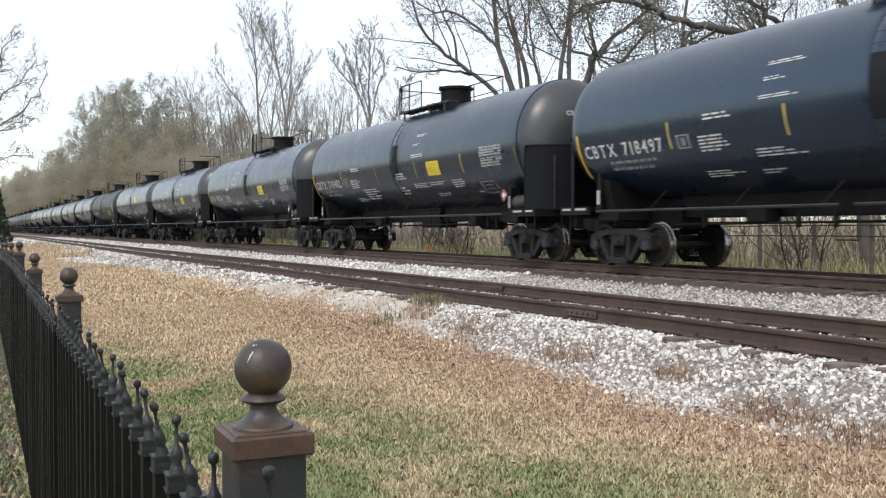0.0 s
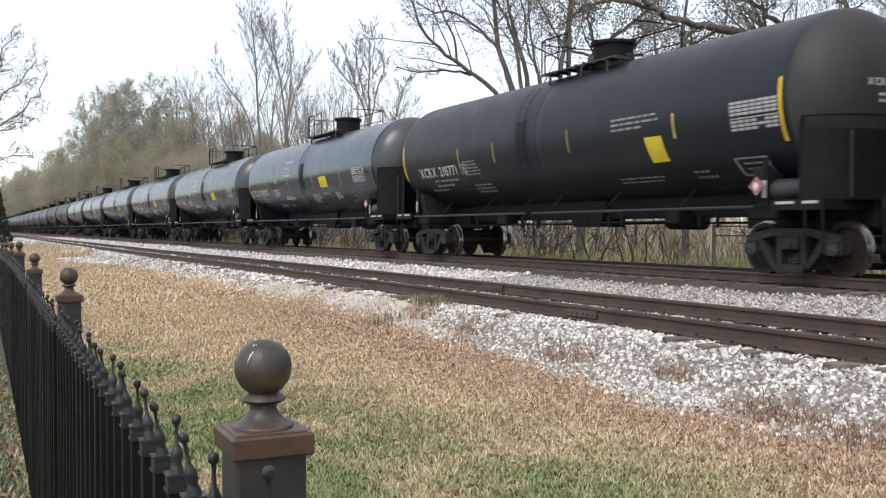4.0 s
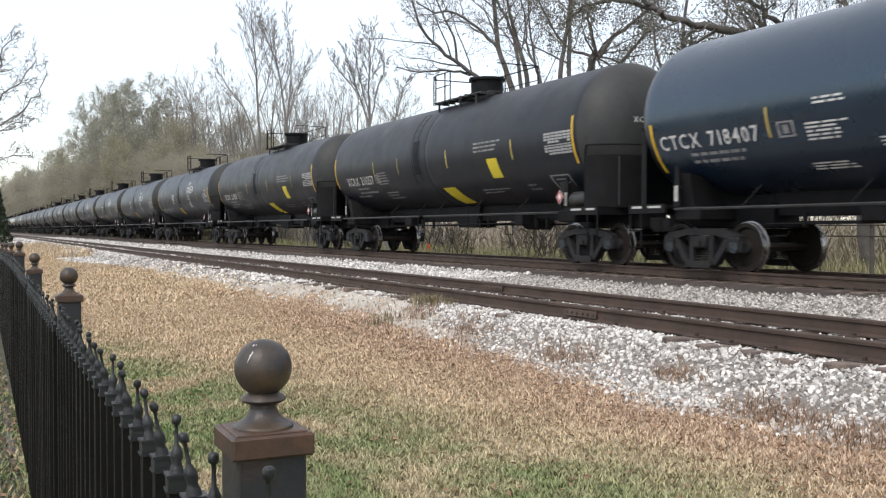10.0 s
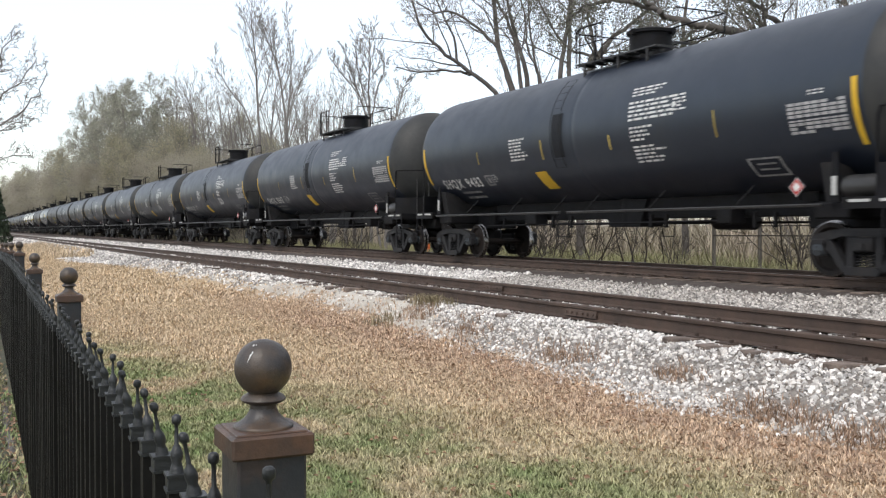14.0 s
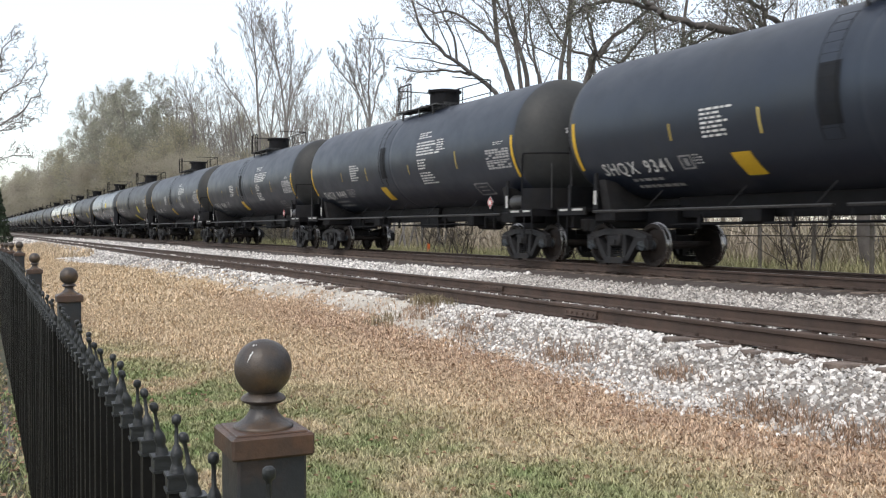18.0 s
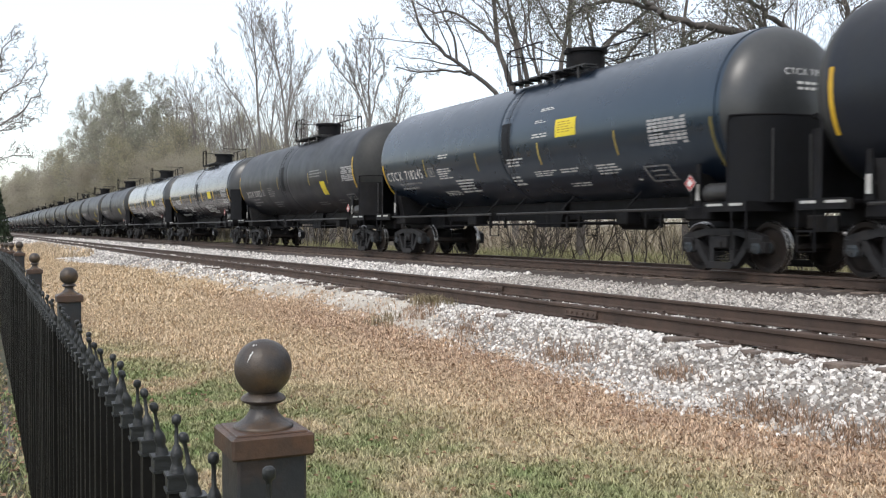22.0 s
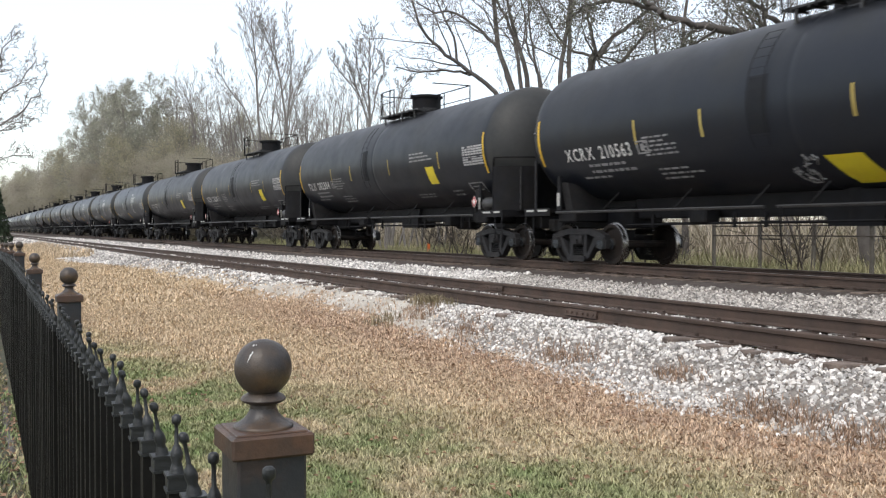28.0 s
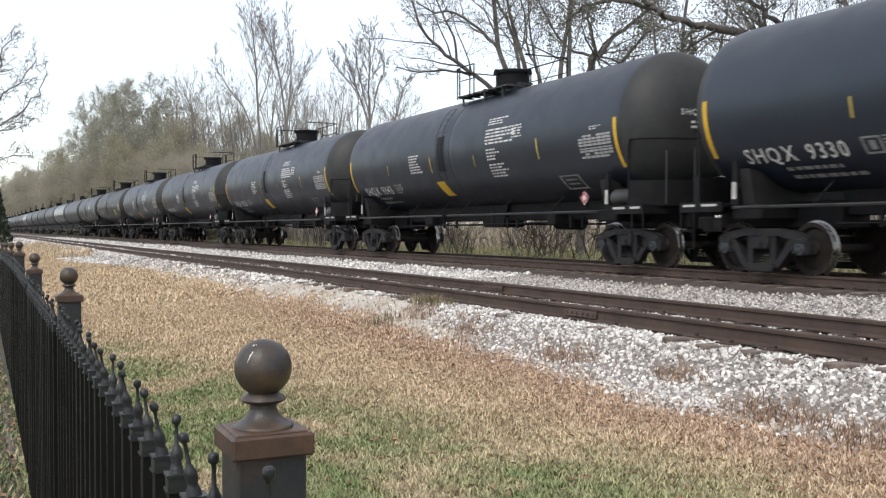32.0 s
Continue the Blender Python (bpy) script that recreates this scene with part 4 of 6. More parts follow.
        for a in ((6.15, 7.2, 2.14, 2.36, 3), (1.53, 2.7, 1.76, 2.12, 5), (2.5, 3.85, 1.68, 2.12, 6), (5.2, 5.6, 1.77, 1.83, 1), (5.3, 5.85, 2.0, 2.03, 1), (-2.85, -1.8, 1.83, 2.11, 4), (-4.3, -3.35, 2.03, 2.16, 2), (-0.66, -0.28, 3.12, 3.2, 2), (1.78, 2.2, 3.86, 3.93, 2), (-6.4, -3.95, 1.66, 1.75, 2)):
            text_lines(k, *a, rng)
    elif style == "B":
        for a in ((2.1, 3.1, 3.42, 3.62, 2), (2.05, 3.6, 2.92, 3.34, 4), (2.08, 2.8, 2.52, 2.84, 3), (2.1, 3.1, 2.10, 2.46, 4), (-2.75, -1.9, 2.42, 2.98, 6), (6.7, 7.2, 2.90, 3.0, 1), (-4.0, -3.7, 2.0, 2.2, 3)):
            sh = mid if -3 < a[0] < 0 else 0.0
            text_lines(k, a[0] + sh, a[1] + sh, a[2], a[3], a[4] + 1, rng, 4, fill=0.5)
        text_lines(k, 3.4, 3.95, 3.0, 3.34, 5, rng, 2, fill=0.5)
    else:
        for a in ((2.95, 4.6, 2.74, 3.05, 3), (-3.85, -2.85, 2.2, 2.62, 5), (-3.7, -2.4, 1.74, 2.0, 3), (-6.3, -4.9, 1.85, 1.95, 1), (2.6, 4.2, 1.72, 1.86, 2), (5.0, 5.7, 1.7, 1.9, 2)):
            sh = 0.75 if word in ("XCRX 210288", "XCRX 210122") and -4 < a[0] < -2 else 0.0
            text_lines(k, a[0] + sh, a[1] + sh, *a[2:], rng, 4, fill=0.42)
    tagged(part("stencil_lettering", k, M_WHITE if style != "C" else M_GREY, car, "lines of small white stencilling"), kind="stuff")
    # marks on the head that faces the way the train goes
    k = Kit()
    drop = 0.0 if shiny else 0.42

    def bulge(yy, zz):
        rho = math.hypot(yy, zz - ZC) / (R * (0.985 if shiny else 1.0))
        return HALF + 0.80 * math.sqrt(max(0, 1 - rho * rho)) if shiny else HALF - 0.08 + 0.90 * math.sqrt(max(0, 1 - rho ** 2.174))

    head_word(k, word, -0.55, 0.55, 3.54 - drop, 3.66 - drop, bulge)
    for z0 in (3.37 - drop, 3.27 - drop):
        y = -0.32
        while y < 0.36:
            w = rng.uniform(0.06, 0.16)
            k.add([(bulge(yy, zz) + 0.014, yy, zz) for yy, zz in ((y, z0), (y + w, z0), (y + w, z0 + 0.05), (y, z0 + 0.05))], [(0, 1, 2, 3)])
            y += w + 0.035
    tagged(part("head_stencil", k, M_WHITE, car, "white stencilling on the tank head"), kind="stuff")


CAR, SHELL = {}, {}
TANK = {"A": M_TANK_A, "B": M_TANK_B, "C": M_TANK_C, "D": M_TANK_D}
LOOK = {"A": "glossy black tank car with yellow inspection sheet", "B": "matt charcoal tank car with white stencil block",
        "C": "road-dusted black tank car with yellow sheets", "D": "glossy black tank car with bright yellow strips"}


def tank_car(style):
    car = new("tank_car")
    tagged(car, LOOK[style], "tank car", "tank cars of the train")
    SHELL[style] = shell_mesh([TANK[style], M_HEAD if style in "BC" else M_HEADSHINE], 0.005 if style in "AD" else 0.003, style in "BC")
    part("tank_shell", SHELL[style], None, car)
    underside(car)
    top_works(car, style)
    for s in (-1, 1):
        end_frame(car, s, style)
        truck(car, s * 7.05 + 0.33)
    return car


def far_car(style):
    """The same car for the stretch of the train that never comes near."""
    car = new("tank_car")
    tagged(car, LOOK[style], "tank car", "tank cars of the train")
    part("tank_shell", SHELL[style], None, car)
    k = Kit().lathe([(0.45, ZC + R - 0.1), (0.45, ZC + R + 0.45), (0, ZC + R + 0.5)], 12, at=(0.75, 0, 0))
    part("fittings_housing", k, M_BLACK, car)
    k = Kit()
    for u in (-1.48, 0.15, 1.73):
        k.box(u - 0.04, u + 0.04, -1.22, -1.16, ZC + R - 0.1, ZC + R + 0.85)
    part("railing_post", k, M_BLACK, car)
    part("bottom_beam", Kit().box(-8.4, 8.4, -0.4, 0.4, 0.85, 1.5).box(-7, 7, -1.53, -1.47, 1.2, 1.27), M_BLACK, car)
    for s in (-1, 1):
        t = part("truck", Kit().box(-1.05, 1.05, -1.08, -0.92, 0.3, 0.75).box(-1.05, 1.05, 0.92, 1.08, 0.3, 0.75), M_TRUCK, car, at=pose(s * 7.05 + 0.33, 0, 0))
        for a in (-0.89, 0.89):
            part("wheelset", WHEELSET, None, t, at=pose(a, 0, 0.457))
    return car


# order of the cars, front to back, with what is stencilled on each
ROLL = [("A", "CBTX 718512"), ("A", "CBTX 718497"), ("A", "CBTX 718482"), ("A", "CBTX 718513"), ("A", "CBTX 718541"), ("A", "CTCX 718236"), ("C", "XCRX 210771"), ("A", "CTCX 718396"),
        ("A", "CBTX 718486"), ("A", "CBTX 718554"), ("A", "CTCX 718164"), ("A", "CTCX 718294"), ("A", "CTCX 718407"), ("C", "XCRX 211257"), ("C", "XCRX 211807"), ("B", "SHQX 9326"),
        ("B", "SHQX 9395"), ("B", "SHQX 9483"), ("B", "SHQX 9347"), ("B", "SHQX 9412"), ("B", "SHQX 9420"), ("B", "SHQX 9341"), ("B", "SHQX 9449"), ("B", "SHQX 9349"), ("B", "SHQX 9381"),
        ("C", "XCRX 210830"), ("A", "CTCX 718245"), ("C", "XCRX 210122"), ("D", "GBRX 703053"), ("D", "GBRX 703061"), ("C", "XCRX 210407"), ("C", "XCRX 210981"), ("C", "XCRX 210563"),
        ("C", "TILX 282394"), ("C", "XCRX 210288"), ("C", "CTCX 727715"), ("B", "SHQX 9330"), ("B", "SHQX 9343"), ("B", "SHQX 9358"), ("B", "SHQX 9407"), ("B", "SHQX 9416"), ("C", "XCRX 210655"), ("B", "SHQX 9471")]
TRAIN = []
for style in "ABCD":
    CAR[style] = tank_car(style)
used = set()
for i in range(82):
    if i < len(ROLL):
        style, word = ROLL[i]
        car = CAR[style] if style not in used else copy_thing(CAR[style], Matrix())
        used.add(style)
        TRAIN.append((i, car, style, word))
    else:
        style = "BBCAB"[(i * 7) % 5]
        if "far" + style not in CAR:
            CAR["far" + style] = far_car(style)
            car = CAR["far" + style]
        else:
            car = copy_thing(CAR["far" + style], Matrix())
        TRAIN.append((i, car, style, None))
def scribble(car):
    """A chalk-white scrawl beside the yellow sheet."""
    rng, k = random.Random(3), Kit()
    for _ in range(9):
        u, v = rng.uniform(-0.35, 0.1), rng.uniform(1.62, 1.98)
        pts = []
        for i in range(6):
            u, v = u + rng.uniform(-0.11, 0.11), min(max(v + rng.uniform(-0.1, 0.1), 1.58), 2.02)
            pts.append(on_tank(u, v, 0.006))
        k.tube(pts, 0.012, 4)
    tagged(part("graffiti", k, M_GREY, car, "pale scrawled paint"), kind="stuff")


for i, car, style, word in TRAIN:
    if word:
        decals(car, style, word, 100 + i)
    if word == "XCRX 210563":
        scribble(car)
    car.matrix_basis = pose(-8 - PITCH * (i - 1), MAIN_Y, RAIL)

# ================= garden fence =================
FENCE_Y, POST_X = 0.2902, -1.0302
POST_AT = [0.0, -2.625, -5.128, -7.709, -10.207, -12.743, -15.25]     # posts along the fence
BALL_Z = [1.3496, 1.3355, 1.3312, 1.3711, 1.3318, 1.298, 1.27]      # middle of each ball, post by post
K = 0.0311                                             # ball radius


garden = tagged(new("garden_fence"), "black iron picket fence with ball-capped square posts", "fence")
garden.matrix_basis = pose(POST_X, FENCE_Y, 0, 0, 0, -0.834)     # it runs not quite along the track


def fence_post(i):
    zb = BALL_Z[i] + 0.07
    w = 0.0375
    at = pose(POST_AT[i], 0, -0.07)
    post = part("fence_post", Kit().box(-w, w, -w, w, 0, zb - 0.080, 0.003), M_SHAFT, garden, "square post, brown paint bleeding rust", at)
    c = 0.0445
    k = Kit().box(-c, c, -c, c, zb - 0.091, zb - 0.0665, 0.0025).box(-c + 0.006, c - 0.006, -c + 0.006, c - 0.006, zb - 0.068, zb - 0.0645, 0.0012)
    part("cap_moulding", k, M_CAPRUST, post)
    part("cap_bell", Kit().lathe([(0.0325, zb - 0.0648), (0.0325, zb - 0.0625), (0.031, zb - 0.0612), (0.0275, zb - 0.0595), (0.0225, zb - 0.056), (0.0185, zb - 0.052), (0.016, zb - 0.048), (0.0148, zb - 0.044)], 28), M_POST, post, smooth=50)
    prof = [(0.0, zb - 0.055), (0.0165, zb - 0.054), (0.0148, zb - 0.049), (0.0142, zb - 0.046), (0.0142, zb - 0.040), (0.0225, zb - 0.0365), (0.0245, zb - 0.034), (0.0225, zb - 0.0305), (0.0165, zb - 0.027), (0.014, zb - 0.024)]
    part("neck", Kit().lathe(prof, 28), M_POST, post, smooth=35)
    prof = [(K * math.sin(a), zb - K * math.cos(a)) for a in np.linspace(0, math.pi, 18)]
    prof[0], prof[-1] = (0.0, prof[0][1]), (0.0, prof[-1][1])
    part("ball", Kit().lathe(prof, 36), M_POST, post, smooth=60)
    if i == 0:                                 # white flecks set on the ball, standing in for its highlight
        k = Kit()
        for a, e, r in ((-42, 38, 0.0013), (-43, 34, 0.0009), (-45, 31, 0.0016), (-46, 27, 0.0008), (-47, 23, 0.0011), (-50, 56, 0.0014), (-40, 58, 0.0009), (-48, 18, 0.0006)):
            a, e, r = radians(a), radians(e), r * 0.75
            d = Vector((math.cos(e) * math.cos(a), math.cos(e) * math.sin(a), math.sin(e)))
            k.lathe([(0.0, -r * 0.5), (r, 0.0), (r * 0.7, r * 0.4), (0.0, r * 0.55)], 7, at=(0, 0, 0))
            turn = d.to_track_quat("Z", "Y").to_matrix().to_4x4()
            n = 28
            k.v[-n:] = [tuple(Vector((0, 0, zb)) + d * K + turn @ Vector((p[0], p[1] * 1.6, p[2]))) for p in k.v[-n:]]
        part("paint_drips", k, M_WHITE, post, "white glints set on the ball")


def finial(rng):
    """A collared spear: square collar, onion, thin neck and a small ball, seldom quite straight."""
    k = Kit()
    k.box(-0.0138, 0.0138, -0.0138, 0.0138, -0.028, -0.007, 0.001)
    k.box(-0.0158, 0.0158, -0.0158, 0.0158, -0.009, -0.005).box(-0.0158, 0.0158, -0.0158, 0.0158, -0.030, -0.026)
    k.lathe([(0.0105, -0.005), (0.0085, 0.003), (0.0065, 0.009), (0.0088, 0.016), (0.0088, 0.022), (0.006, 0.029), (0.0032, 0.034), (0.0025, 0.056), (0.003, 0.060),
             (0.006, 0.063), (0.0068, 0.0675), (0.006, 0.072), (0.0032, 0.0745), (0.0, 0.075)], 12)
    bx, by = rng.gauss(0, 0.12), rng.gauss(0, 0.08)
    k.v = [(x + bx * max(z, 0), y + by * max(z, 0), z) for x, y, z in k.v]
    return k


frng = random.Random(5)
FINIALS = [finial(frng).mesh("finial", M_FINIAL, 40) for _ in range(7)]
PICKET = Kit().box(-0.0125, 0.0125, -0.0125, 0.0125, -1.14, -0.026, 0.001).mesh("picket", M_FENCE)
PICKET_Y, PICKET_GAP = -0.0355, 0.1208


def picket_top(x):
    """Height of the picket heads in the panel at x."""
    a = max(j for j in range(6) if x <= POST_AT[j] + 1e-6)
    return 1.169 + (BALL_Z[a] + BALL_Z[a + 1] - BALL_Z[0] - BALL_Z[1]) / 2


for j in range(125):
    x = 0.151 if j == 0 else -0.084 - PICKET_GAP * (j - 1)
    if j and min(abs(x - q) for q in POST_AT) < 0.05:
        continue
    p = part("picket", PICKET, None, garden, at=pose(x, PICKET_Y, picket_top(x) if j else 1.207, 0, 0, frng.uniform(-3, 3)))
    part("finial", FINIALS[frng.randrange(7)], None, p)
for a, b in zip(POST_AT, POST_AT[1:]):
    for dz in (-0.16, -1.02):
        part("fence_rail", Kit().box(b - a + 0.0375, -0.0375, -0.012, 0.012, dz - 0.014, dz + 0.014), M_FENCE, garden, at=pose(a, PICKET_Y + 0.022, picket_top(a)))
for i in range(7):
    fence_post(i)

# ================= stones, grass and trees =================
rs = np.random.RandomState(11)


def top_z(xy):
    return np.array([ground_z(float(a), float(b)) for a, b in xy])


def stones(name, count, x0, x1, y0, y1, lo, hi, skip=None, mt=None):
    """Loose crushed stone: many small uneven lumps in one mesh."""
    base = np.array([(1, 0, 0), (0, 1, 0), (-1, 0, 0), (0, -1, 0), (0, 0, 1), (0, 0, -1)], float)
    faces = np.array([(0, 1, 4), (1, 2, 4), (2, 3, 4), (3, 0, 4), (1, 0, 5), (2, 1, 5), (3, 2, 5), (0, 3, 5)])
    x = x1 - (x1 - x0) * rs.rand(count) ** 1.5
    y = y0 + (y1 - y0) * rs.rand(count)
    keep = np.array([edge_y(float(a)) + apron(float(a)) - 0.25 + 0.5 * abs(r) < b or r > 0.95 for a, b, r in zip(x, y, rs.randn(count) * 0.6)])
    keep &= np.array([edge_y(float(a)) - 0.3 < b for a, b in zip(x, y)])
    if skip is not None:
        keep &= ~skip(x, y)
    x, y = x[keep], y[keep]
    n = len(x)
    z = top_z(np.stack([x, y], 1))
    size = lo + (hi - lo) * rs.rand(n) ** 1.6
    v = base[None] * (0.8 + 0.4 * rs.rand(n, 6, 1)) + rs.randn(n, 6, 3) * 0.18
    tip = rs.rand(n) * 1.2
    ct, st = np.cos(tip)[:, None], np.sin(tip)[:, None]
    v = np.stack([v[..., 0], v[..., 1] * ct - v[..., 2] * st, v[..., 1] * st + v[..., 2] * ct], -1)
    v *= size[:, None, None]
    a = rs.rand(n) * 6.28
    c, s = np.cos(a)[:, None], np.sin(a)[:, None]
    v = np.stack([v[..., 0] * c - v[..., 1] * s, v[..., 0] * s + v[..., 1] * c, v[..., 2]], -1)
    v += np.stack([x, y, z + size * 0.25], 1)[:, None]
    f = (faces[None] + 6 * np.arange(n)[:, None, None]).reshape(-1, 3)
    return new(name, raw_mesh(name, v.reshape(-1, 3), f, mt or M_STONE))


def on_track(x, y):
    """Rails, the trodden strip between them and the dark edge of the main line."""
    near = (np.abs(y - SIDE_Y) < 0.7) & (rs.rand(len(x)) < 0.75)
    near |= (y > 11.1) & (rs.rand(len(x)) < 0.55 + (y - np.array([dark_edge(float(a)) for a in x])) * 2.2)
    for cy in (SIDE_Y, MAIN_Y):
        for s in (-1, 1):
            near |= np.abs(y - cy - s * GAUGE / 2) < 0.10
    return near


tagged(stones("ballast_stones", 128000, -20, 1.0, 4.8, 9.0, 0.010, 0.030, on_track), "white crushed limestone heaped along the rails", "ballast", kind="stuff")
tagged(stones("ballast_stones", 40000, -58, -19, 3.6, 12.4, 0.022, 0.055, on_track), "white crushed limestone heaped along the rails", "ballast", kind="stuff")
tagged(stones("ballast_stones", 15000, -140, -56, 3.8, 12.4, 0.04, 0.09, on_track), "white crushed limestone heaped along the rails", "ballast", kind="stuff")
tagged(stones("track_stones", 36000, -20, 1.0, 8.8, 12.6, 0.014, 0.036, on_track, M_STONE_D), "grey limestone between the two tracks, train's shade in its tone", "ballast", kind="stuff")


def blades(name, x, y, z, h, wid, mt, bend=0.6, per=3):
    """Tufts of grass: thin bent triangles, in one mesh."""
    n = len(x) * per
    x, y, z = (np.repeat(q, per) for q in (x, y, z))
    h = np.repeat(h, per) * (0.6 + 0.7 * rs.rand(n))
    a = rs.rand(n) * 6.283
    r = h * bend * (0.3 + rs.rand(n))
    dx, dy = np.cos(a) * r, np.sin(a) * r
    px, py = -np.sin(a) * wid * (0.6 + 0.8 * rs.rand(n)), np.cos(a) * wid * (0.6 + 0.8 * rs.rand(n))
    jx, jy = rs.randn(n) * 0.02, rs.randn(n) * 0.02
    b = np.stack([x + jx, y + jy, z - 0.005], 1)
    p = np.stack([px, py, np.zeros(n)], 1)
    mid = b + np.stack([dx * 0.45, dy * 0.45, h * 0.65], 1)
    tip = b + np.stack([dx, dy, h], 1)
    v = np.stack([b - p, b + p, mid - p * 0.7, mid + p * 0.7, tip], 1).reshape(-1, 3)
    o = 5 * np.arange(n)[:, None]
    f = np.concatenate([o + (0, 1, 3), o + (0, 3, 2), o + (2, 3, 4)], 1).reshape(-1, 3)
    return new(name, raw_mesh(name, v, f, mt))


def lawn_points(n, x0, x1, y0, y1):
    x, y = x0 + (x1 - x0) * rs.rand(n), y0 + (y1 - y0) * rs.rand(n)
    wob = rs.randn(n) * 0.22
    keep = np.array([b < edge_y(float(a)) + w for a, b, w in zip(x, y, wob)])
    x, y = x[keep], y[keep]
    return x, y, top_z(np.stack([x, y], 1))


for n, x0, x1, y0, y1, h, wid in ((72000, -9.8, -1.2, 0.35, 6.2, 0.036, 0.0048), (38000, -20, -9.8, 0.5, 6.4, 0.045, 0.007), (20000, -50, -20, 0.8, 6.6, 0.06, 0.014), (5000, -18, -1.5, -0.8, 0.34, 0.05, 0.006), (9000, -1.2, 9, 0.3, 6.2, 0.06, 0.011), (5000, -9, 9, -9, -1.0, 0.06, 0.012), (6000, -85, -50, 1.2, 6.4, 0.07, 0.03)):
    x, y, z = lawn_points(n, x0, x1, y0, y1)
    tagged(blades("lawn_grass", x, y, z, np.full(len(x), h), wid, M_GRASS, 1.0), "short tan winter grass with green patches", "grass", kind="stuff")
x, y, z = lawn_points(4600, -18, -1.2, -2.5, 6.2)
x3, y3, z3 = lawn_points(2400, -17, -1.2, 3.9, 6.2)
x, y, z = np.concatenate([x, x3]), np.concatenate([y, y3]), np.concatenate([z, z3])
x2, y2, z2 = lawn_points(3200, -16, -2, -0.9, 0.36)
x, y, z = np.concatenate([x, x2]), np.concatenate([y, y2]), np.concatenate([z, z2])
q = rs.randn(len(x), 4, 3) * 0.006 + np.array([(-1, -0.6, 0.3), (1, -0.6, 0.5), (0.9, 0.6, 0.2), (-0.8, 0.6, 0.7)]) * (0.008 + 0.014 * rs.rand(len(x), 1, 1))
q += np.stack([x, y, z + 0.025], 1)[:, None]
tagged(new("leaf_litter", raw_mesh("leaf_litter", q.reshape(-1, 3), np.arange(len(x) * 4).reshape(-1, 4), M_LITTER)), "curled brown dead leaves lying on the lawn", "leaves", kind="stuff")

# weeds on the far bank and at the edge of the stone
n = 40000
x, y = -85 + 91 * rs.rand(n), 16.7 + 9.5 * rs.rand(n)
tagged(blades("bank_weeds", x, y, top_z(np.stack([x, y], 1)), 0.22 + 0.62 * rs.rand(n) ** 1.6 * (0.65 + 0.35 * np.sin(x * 0.6)), 0.013, M_WEED, 0.6), "tall yellow-green weeds on the bank behind the track", "weeds", kind="stuff")
x, y = np.concatenate([-13.0 + rs.randn(150) * 0.3, -13.4 + rs.randn(60) * 0.2]), np.concatenate([6.2 + rs.randn(150) * 0.08, 5.6 + rs.randn(60) * 0.15])
tagged(blades("rail_weeds", x, y, top_z(np.stack([x, y], 1)), np.full(len(x), 0.13), 0.005, M_DRY, 0.8), "dry tuft of tan weeds beside the siding rail", "weeds", kind="stuff")
for cx, cy, n, spread in ((-4.6, 5.5, 200, 0.26), (-6.9, 5.75, 80, 0.10), (-5.5, 5.5, 160, 0.2), (-8.6, 5.7, 140, 0.2), (-11.0, 5.75, 140, 0.25), (-12.7, 5.9, 120, 0.2), (-3.6, 5.8, 120, 0.2)):
    x, y = cx + rs.randn(n) * spread * 1.5, cy + rs.randn(n) * spread * 0.5
    tagged(blades("dead_stalks", x, y, top_z(np.stack([x, y], 1)), np.full(n, 0.085), 0.0045, M_RUSSET, 0.9), "russet clump of dead stalks in the stone", "weeds", kind="stuff")
n = 2600
x, y = -96 + 44 * rs.rand(n), 3.4 + 2.6 * rs.rand(n)
tagged(blades("verge_weeds", x, y, top_z(np.stack([x, y], 1)), 0.1 + 0.2 * rs.rand(n), 0.02, M_GRASS, 0.7), "brown dead weeds where the lawn meets the stone", "weeds", kind="stuff")


n = 17000
x, y = -260 + 275 * rs.rand(n) ** 0.7, 26 + 16 * rs.rand(n)
tagged(blades("undergrowth", x, y, top_z(np.stack([x, y], 1)), 0.8 + 2.2 * rs.rand(n) ** 1.6, 0.018, M_BRUSH, 1.1, 5), "tangled grey-tan brush under the trees", "brush", kind="stuff")


n = 5000
x, y = -900 + 640 * rs.rand(n), 19 + 22 * rs.rand(n)
tagged(blades("undergrowth", x, y, top_z(np.stack([x, y], 1)), 3.0 + 4.0 * rs.rand(n), 0.16, M_BRUSH, 0.4), "grey-tan brush far down the line", "brush", kind="stuff")


